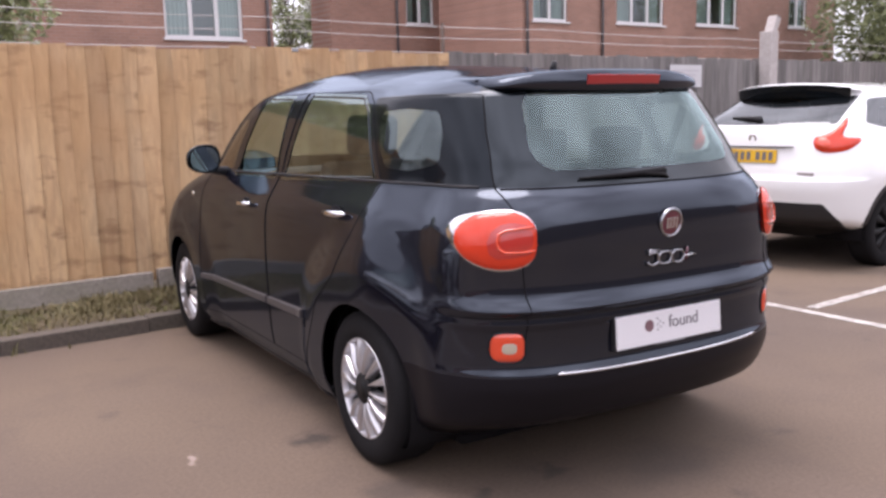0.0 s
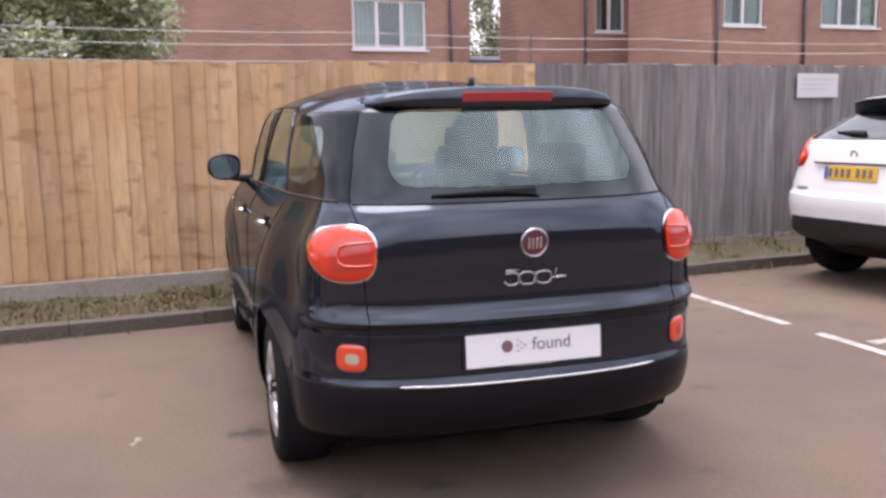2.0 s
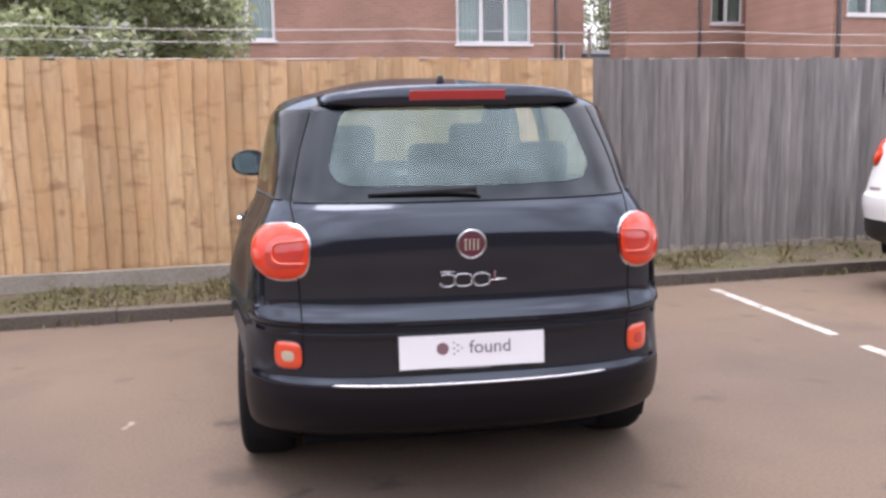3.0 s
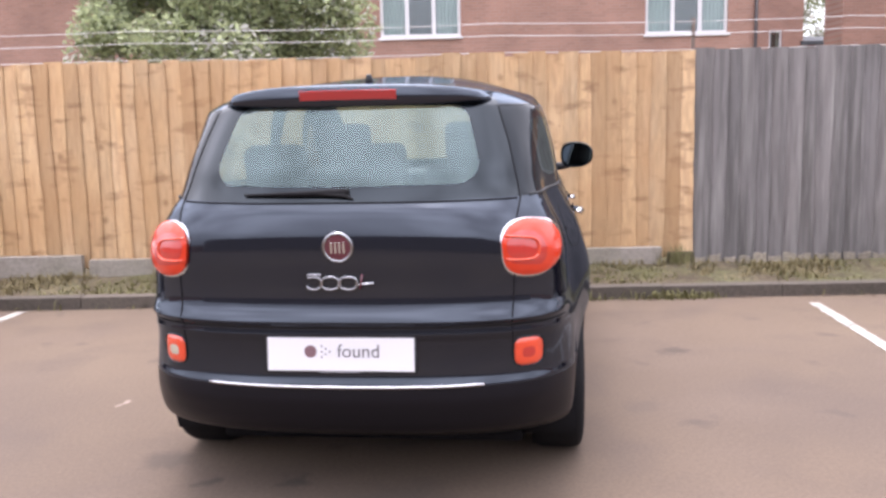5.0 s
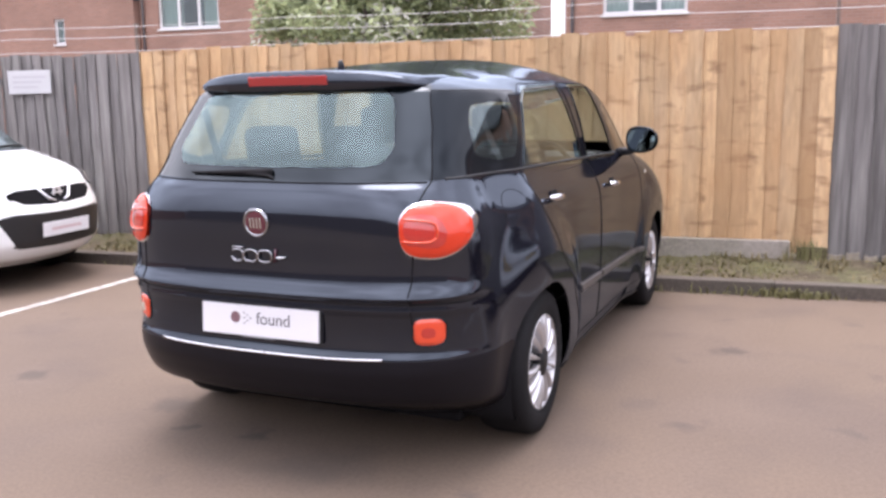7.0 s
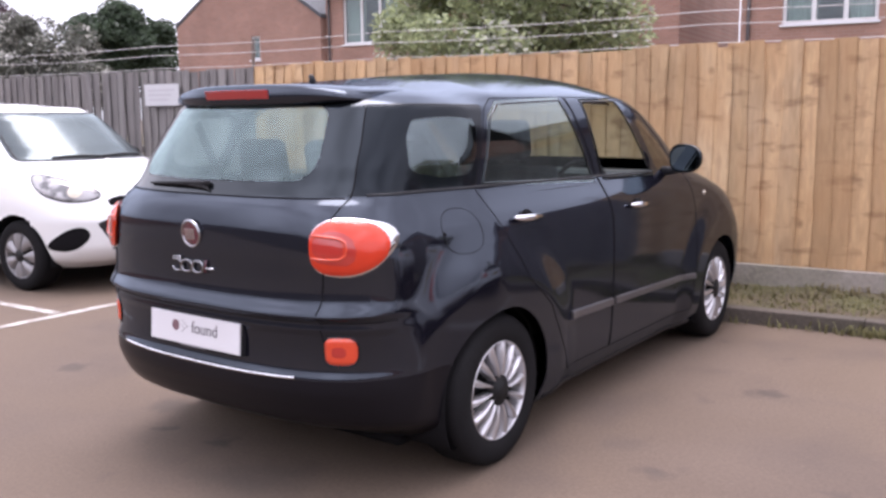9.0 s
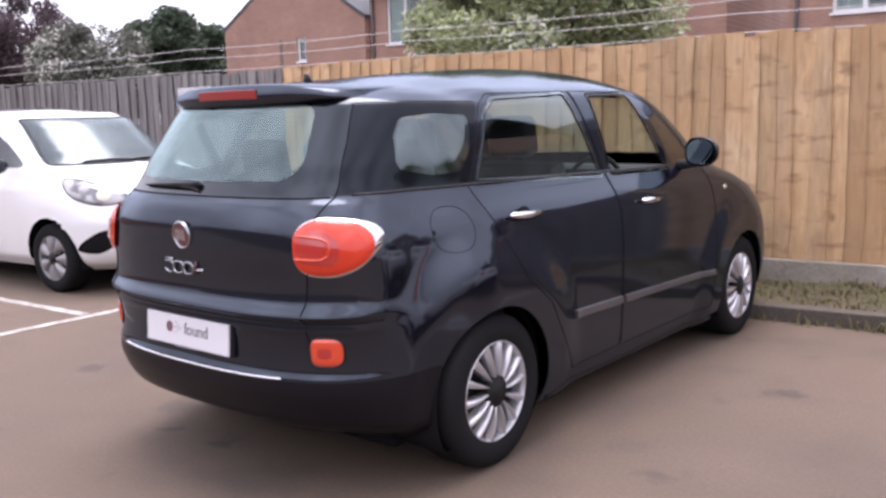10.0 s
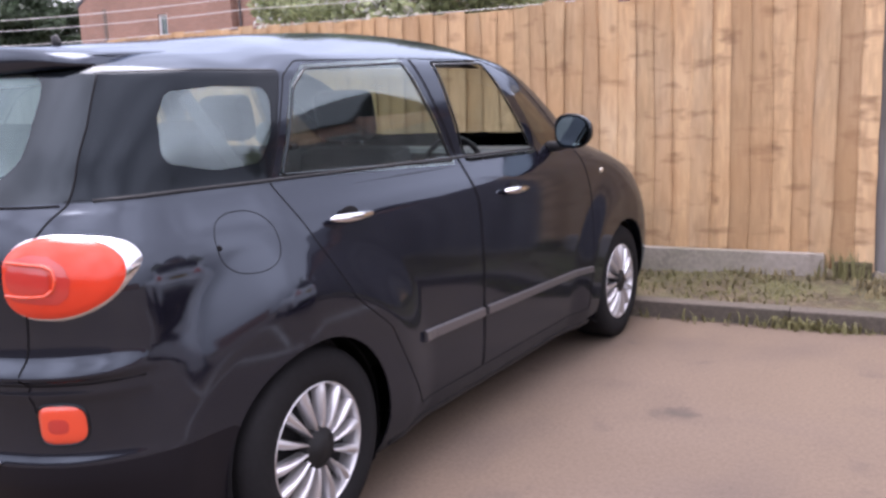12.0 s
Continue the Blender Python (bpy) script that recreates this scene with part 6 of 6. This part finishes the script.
boxpart("plate_recess_lip", (-0.40, 0.40, -0.010, 0.012, -0.006, 0.006), GREYTRIM, crossover, bevel=0.004, m=pose(0, cross_skin.back(0, 1.015).y - 0.004, 1.018))
bv, bf = lathe([(0.02, 0.0), (0.034, 0.004), (0.040, 0.0)], 24, "y")
piece("round_badge", mesh_of("round_badge", [(x, -y, z) for x, y, z in bv], bf, True), CHROME, crossover, m=pose(0, cross_skin.back(0, 1.10).y - 0.003, 1.09))

# ---- the white hatchback ----
hatchback = thing("white_hatchback", pose(-4.43, 5.33, 0, 0, 0, -90), "white small hatchback car facing along the fence", "car")
hatch_skin = Shell(
    width=[(0.20, 0.73), (0.30, 0.80), (0.50, 0.825), (0.70, 0.832), (0.85, 0.822), (0.95, 0.80), (1.05, 0.765), (1.20, 0.715), (1.35, 0.680), (1.46, 0.645), (1.53, 0.605)],
    rear=[(0.20, -0.45), (0.40, -0.60), (0.80, -0.62), (1.00, -0.58), (1.20, -0.50), (1.40, -0.38), (1.53, -0.26)],
    front=[(0.20, 3.02), (0.27, 3.15), (0.40, 3.22), (0.58, 3.22), (0.72, 3.17), (0.82, 3.12), (0.90, 3.03), (0.97, 2.87), (1.03, 2.69), (1.08, 2.53), (1.20, 2.37), (1.34, 2.18), (1.46, 2.01), (1.53, 1.82)],
    rear_corner=(0.45, 2.8), front_corner=(0.78, 2.6), spine=[(-0.4, 1.52), (0.3, 1.572), (0.8, 1.585), (1.3, 1.57), (1.75, 1.53)], low=0.20, high=1.53,
    flares=((0.0, 0.40, 0.015, 0.85), (2.40, 0.42, 0.015, 0.85)))


def on_nose(f, y_min=1.2):
    return lambda p: np.where(p[..., 1] > y_min, f(np.abs(p[..., 0]), p[..., 2]), -1.0)


hatch_parts = [
    ("windscreen", on_nose(inside([(-0.05, 1.088), (0.655, 1.088), (0.560, 1.462), (-0.05, 1.468)], 0.02)), SCREENGLASS, "windscreen reflecting the sky", False),
    ("front_door_window", on_side(inside([(0.74, 1.045), (0.70, 1.43), (1.25, 1.44), (1.66, 1.27), (1.97, 1.075)], 0.015)), DARKGLASS, "", False),
    ("rear_door_window", on_side(inside([(0.64, 1.045), (0.60, 1.43), (0.0, 1.40), (-0.16, 1.08)], 0.015)), DARKGLASS, "", False),
    ("grille", on_nose(inside([(-0.05, 0.672), (0.34, 0.690), (0.46, 0.755), (0.36, 0.782), (-0.05, 0.777)], 0.012), 2.5), DARKGAP, "dark upper grille", True),
    ("lower_grille", on_nose(inside([(-0.05, 0.345), (0.44, 0.36), (0.56, 0.58), (0.46, 0.60), (-0.05, 0.585)], 0.014), 2.5), GREYTRIM, "wide dark lower grille", True),
]
plain_car(hatchback, hatch_skin, hatch_parts, lambda p: np.maximum(arch(0.0, 0.342, 0.302)(p), arch(2.40, 0.342, 0.302)(p)), 0.03, 0.03)
for sd in (1, -1):
    wh_at = lambda u, z, o: hatch_skin.corner(u, z, o, sd, True)
    edge = soften([(-1.235, 0.975), (-1.38, 0.965), (-1.58, 0.915), (-1.75, 0.860), (-1.82, 0.805), (-1.74, 0.762), (-1.52, 0.755), (-1.32, 0.83)], 2)
    vs, fs = fan(wh_at, (-1.55, 0.85), edge, lambda r: 0.012 - 0.009 * r ** 4, 6)
    hl_ = piece("head_lamp", mesh_of("head_lamp", vs, fs, True), mat("clear_head_lamp", (0.30, 0.29, 0.29), 0.14, 0.4, coat=1.0, stain=(11, 0.85, (0.05, 0.048, 0.05), 0.45, 0.58)) if "clear_head_lamp" not in bpy.data.materials else bpy.data.materials["clear_head_lamp"], hatchback, "clear glass head lamp")
    tv, tf = tube([wh_at(u, z, 0.002) for u, z in edge], 0.006, 6, True)
    piece("lamp_gap", mesh_of("lamp_gap", tv, tf, True), DARKGAP, hl_)
    vs, fs = fan(wh_at, (-1.61, 0.83), squircle(-1.61, 0.83, 0.055, 0.045, 2, 24), lambda r: 0.018 - 0.004 * r ** 4, 3)
    piece("lamp_bulb", mesh_of("lamp_bulb", vs, fs, True), LAMPCLEAR, hl_)
    vs, fs = fan(wh_at, (-1.565, 0.43), soften([(-1.74, 0.470), (-1.68, 0.560), (-1.55, 0.540), (-1.38, 0.430), (-1.37, 0.365), (-1.58, 0.345)], 2), lambda r: 0.004 - 0.003 * r ** 4, 4)
    piece("fog_recess", mesh_of("fog_recess", vs, fs, True), DARKGAP, hatchback)
    for yc in (0.0, 2.40):
        car_wheel(hatchback, sd * 0.815, yc, sd, 0.297, 0.190, 7, GREYWHEEL, WHEELDARK, label="dull silver seven-spoke wheel trim", fill=0.86, hub=0.055, twist=0.0)
        wv, wf = lathe([(0.10, 0.42), (0.348, 0.42), (0.348, 0.78), (0.343, 0.78)], 32)
        piece("wheel_well", mesh_of("wheel_well", [(sd * a, b + yc, max(0.2, c + 0.295)) for a, b, c in wv], wf, True), DARKGAP, hatchback)
    bm = bmesh.new()
    bmesh.ops.create_uvsphere(bm, u_segments=20, v_segments=12, radius=1.0)
    bmesh.ops.scale(bm, vec=(0.105, 0.065, 0.07), verts=bm.verts)
    part("door_mirror", bm, GLOSSBLACK, hatchback, smooth=True, m=pose(sd * 0.90, 1.82, 1.08))
pl = boxpart("number_plate", (-0.26, 0.26, -0.004, 0.004, -0.0555, 0.0555), PLATEWHITE, hatchback, "white front plate with faint pink print", 0.002, pose(0, hatch_skin.nose(0, 0.47).y + 0.012, 0.475, 3, 0, 180))
boxpart("plate_bar", (-0.17, 0.17, -0.0052, -0.0042, -0.012, 0.010), mat("faded_print", (0.55, 0.42, 0.44), 0.5), pl)
bv, bf = lathe([(0.028, 0.0), (0.040, 0.006), (0.050, 0.0)], 28, "y")
piece("round_badge", mesh_of("round_badge", bv, bf, True), BRIGHTTRIM, hatchback, m=pose(0, hatch_skin.nose(0, 0.745).y + 0.004, 0.75))
boxpart("badge_bar", (-0.06, 0.06, -0.003, 0.006, -0.009, 0.009), BRIGHTTRIM, hatchback, bevel=0.002, m=pose(0, hatch_skin.nose(0, 0.745).y + 0.006, 0.75))
for sd in (1, -1):
    tv, tf = tube([hatch_skin.nose(sd * 0.19, 0.81, 0.004), hatch_skin.nose(sd * 0.11, 0.71, 0.006), hatch_skin.nose(sd * 0.05, 0.69, 0.006)], 0.011, 6)
    piece("grille_bar", mesh_of("grille_bar", tv, tf, True), BRIGHTTRIM, hatchback)
for a, b in ((-0.50, 0.02), (0.02, 0.46)):
    tv, tf = tube([hatch_skin.nose(a + (b - a) * k / 8, 1.098 + 0.010 * math.sin(k / 8 * 3.1), 0.014) for k in range(9)], 0.010, 6)
    piece("wiper", mesh_of("wiper", tv, tf, True), PLASTIC, hatchback)
edge = [(x, 1.078) for x in np.linspace(-0.66, 0.66, 25)] + [(0.66 - 0.095 * f, 1.078 + 0.395 * f) for f in np.linspace(0.08, 1, 9)] + [(x, 1.478) for x in np.linspace(0.545, -0.545, 21)] + [(-0.565 - 0.095 * f, 1.473 - 0.395 * f) for f in np.linspace(0, 0.92, 9)]
tv, tf = tube([hatch_skin.nose(x, z, 0.001) for x, z in edge], 0.008, 5, True)
piece("screen_seal", mesh_of("screen_seal", tv, tf, True), PLASTIC, hatchback)
tv, tf = tube([hatch_skin.roof(0, 1.18, 0.0), hatch_skin.roof(0, 1.12, 0.03)], 0.006, 6)
piece("aerial", mesh_of("aerial", tv, tf, True), PLASTIC, hatchback)

# ---- fences ----


def board_mesh(h, wide, seed, deep=1.0):
    """A feather-edge board: thick at one side, thin at the other, a little bowed, with softened edges."""
    r = random.Random(seed)
    n, vs, fs = 12, [], []
    e0, e1 = 0.0, 0.0
    for i in range(n):
        z = h * i / (n - 1)
        bow = r.uniform(-0.003, 0.003)
        e0, e1 = e0 * 0.6 + r.uniform(-0.006, 0.006), e1 * 0.6 + r.uniform(-0.006, 0.006)
        vs += [(-wide / 2 + e0, 0.004 + bow, z), (-wide / 2 + e0, -0.004 + bow, z), (wide / 2 - 0.008 + e1, -0.030 * deep + bow, z), (wide / 2 + e1, -0.025 * deep + bow, z), (wide / 2 - 0.012 + e1, -0.014 + bow, z)]
    for i in range(n - 1):
        for j in range(5):
            k = (j + 1) % 5
            fs.append((5 * i + j, 5 * i + k, 5 * i + 5 + k, 5 * i + 5 + j))
    fs += [(4, 3, 2, 1, 0), tuple(5 * (n - 1) + j for j in range(5))]
    return mesh_of("board", vs, fs)


def fence(name, label, x0, x1, z0, top, material, pitch, seed, lean=0.4, deep=1.0):
    th = thing(name, pose(0, 0, 0), label, "fence")
    r = random.Random(seed)
    kinds = [board_mesh(1.0, pitch + 0.032, seed * 10 + k, deep) for k in range(6)]
    n = round((x1 - x0) / pitch)
    for i in range(n):
        h = top - z0 + r.uniform(-0.012, 0.014)
        x = x0 + (i + 0.5) * (x1 - x0) / n
        m = pose(x, FENCE_Y - 0.004 * (i % 2) + r.uniform(-0.006, 0.006), z0 + r.uniform(-0.01, 0.01), 0, r.uniform(-lean, lean), r.uniform(-1.5, 1.5)) @ Matrix.Diagonal((1, 1, h, 1))
        piece("board", kinds[r.randrange(6)], material, th, m=m)
    for z in (0.45, 1.05, 1.65):
        boxpart("rail", (x0 + 0.02, x1 - 0.02, FENCE_Y + 0.012, FENCE_Y + 0.07, z, z + 0.07), material, th)
    k = max(1, round((x1 - x0) / 2.4))
    for i in range(k):
        x = x0 + (x1 - x0) * (i + 0.5) / k
        boxpart("post", (x - 0.05, x + 0.05, FENCE_Y + 0.075, FENCE_Y + 0.175, 0.0, top - 0.05), material, th)
    return th


new_fence = fence("new_fence", "new honey-brown close-boarded timber fence", -1.55, 4.65, 0.20, 1.945, NEWWOOD, 0.124, 3, 0.5, 0.88)
old_fence = fence("old_fence", "weathered grey close-boarded timber fence, rotted at the foot", 4.655, 16.5, 0.13, 1.955, OLDWOOD, 0.128, 5, 0.55, 1.35)
fence("old_fence", "weathered grey close-boarded timber fence behind the white hatchback", -15.5, -1.555, 0.13, 1.93, OLDWOOD, 0.128, 8, 0.5, 1.0)
# gravel boards at the foot of the new fence
for x0, x1, z1 in ((-1.40, -0.58, 0.325), (-0.52, 1.78, 0.285), (1.82, 3.02, 0.300), (3.06, 4.385, 0.303)):
    boxpart("gravel_board", (x0, x1, FENCE_Y - 0.108, FENCE_Y - 0.042, 0.05, z1), CONCRETE, new_fence, "pale concrete gravel board", 0.006)
boxpart("gravel_board", (4.44, 4.66, FENCE_Y - 0.096, FENCE_Y - 0.042, 0.05, 0.255), SOIL, new_fence, "mossy dirty stub of gravel board", 0.006)
# pale rotted feet of the grey boards
r_ = random.Random(31)
for k in range(46):
    x = 4.72 + 0.128 * k
    wd, ht = r_.uniform(0.046, 0.060), r_.uniform(0.085, 0.12)
    n = 5
    vs = [(x + wd * (2 * i / n - 1), FENCE_Y - 0.066, 0.09) for i in range(n + 1)] + [(x + wd * (2 * i / n - 1), FENCE_Y - 0.063, 0.12 + ht * r_.uniform(0.8, 1.0)) for i in range(n + 1)]
    vs += [(a, b + 0.02, c) for a, b, c in vs]
    fs = []
    for i in range(n):
        fs += [(i, i + 1, n + 2 + i, n + 1 + i), (n + 1 + i, n + 2 + i, 3 * n + 4 + i, 3 * n + 3 + i)]
    piece("board_foot", mesh_of("board_foot", vs, fs), ROT, old_fence)
# signs
for x0, x1, z0, z1 in ((7.72, 8.28, 1.625, 1.875), (-3.08, -2.56, 1.56, 1.79)):
    sg = boxpart("fence_sign", (x0, x1, FENCE_Y - 0.076, FENCE_Y - 0.070, z0, z1), SIGN, None, bevel=0.002)
    tagged(sg, "plain white rectangular notice fixed to the grey fence", "sign", "fence notices")
    for k in range(3):
        boxpart("print_bar", (x0 + 0.06, x1 - 0.06 - 0.05 * k, FENCE_Y - 0.078, FENCE_Y - 0.0765, z1 - 0.075 - 0.05 * k, z1 - 0.055 - 0.05 * k), SIGNINK, sg)
# wires strung above the fence
for z, sag in ((1.965, 0.012), (2.105, 0.02), (2.205, 0.02)):
    pts = [(x, FENCE_Y + 0.04, z - sag * (1 - ((x % 3.0) / 1.5 - 1) ** 2)) for x in np.arange(-15.5, 16.6, 0.25)]
    tv, tf = tube(pts, 0.0032, 5)
    tagged(piece("fence_wire", mesh_of("fence_wire", tv, tf, True), WIRE), "thin pale wire strung along the top of the fence", "wire", "fence wires")
for x in (-13.5, -7.5, -1.62, 4.66, 13.6):
    b_ = boxpart("wire_post", (x - 0.012, x + 0.012, FENCE_Y + 0.05, FENCE_Y + 0.075, 1.2, 2.22), mat("rusty_angle_iron", (0.16, 0.12, 0.10), 0.8, grain=(40, 0.4)) if "rusty_angle_iron" not in bpy.data.materials else bpy.data.materials["rusty_angle_iron"])
    tagged(b_, "thin rusty iron upright carrying the fence wires", "post", "wire posts")
pst = thing("concrete_post", pose(9.49, FENCE_Y - 0.14, 0), "tall pale concrete post with a cranked top before the fence", "post")
boxpart("shaft", (-0.083, 0.083, -0.08, 0.08, 0.0, 2.285), POSTGREY, pst, bevel=0.012)
bm = bmesh.new()
box(bm, -0.048, 0.048, -0.06, 0.06, -0.02, 0.21, 0.01, m=pose(0.022, 0, 2.27, 0, 24, 0))
part("arm", bm, POSTGREY, pst)
boxpart("arm_cap", (0.085, 0.155, -0.05, 0.05, 2.445, 2.475), PIPE, pst, bevel=0.006)
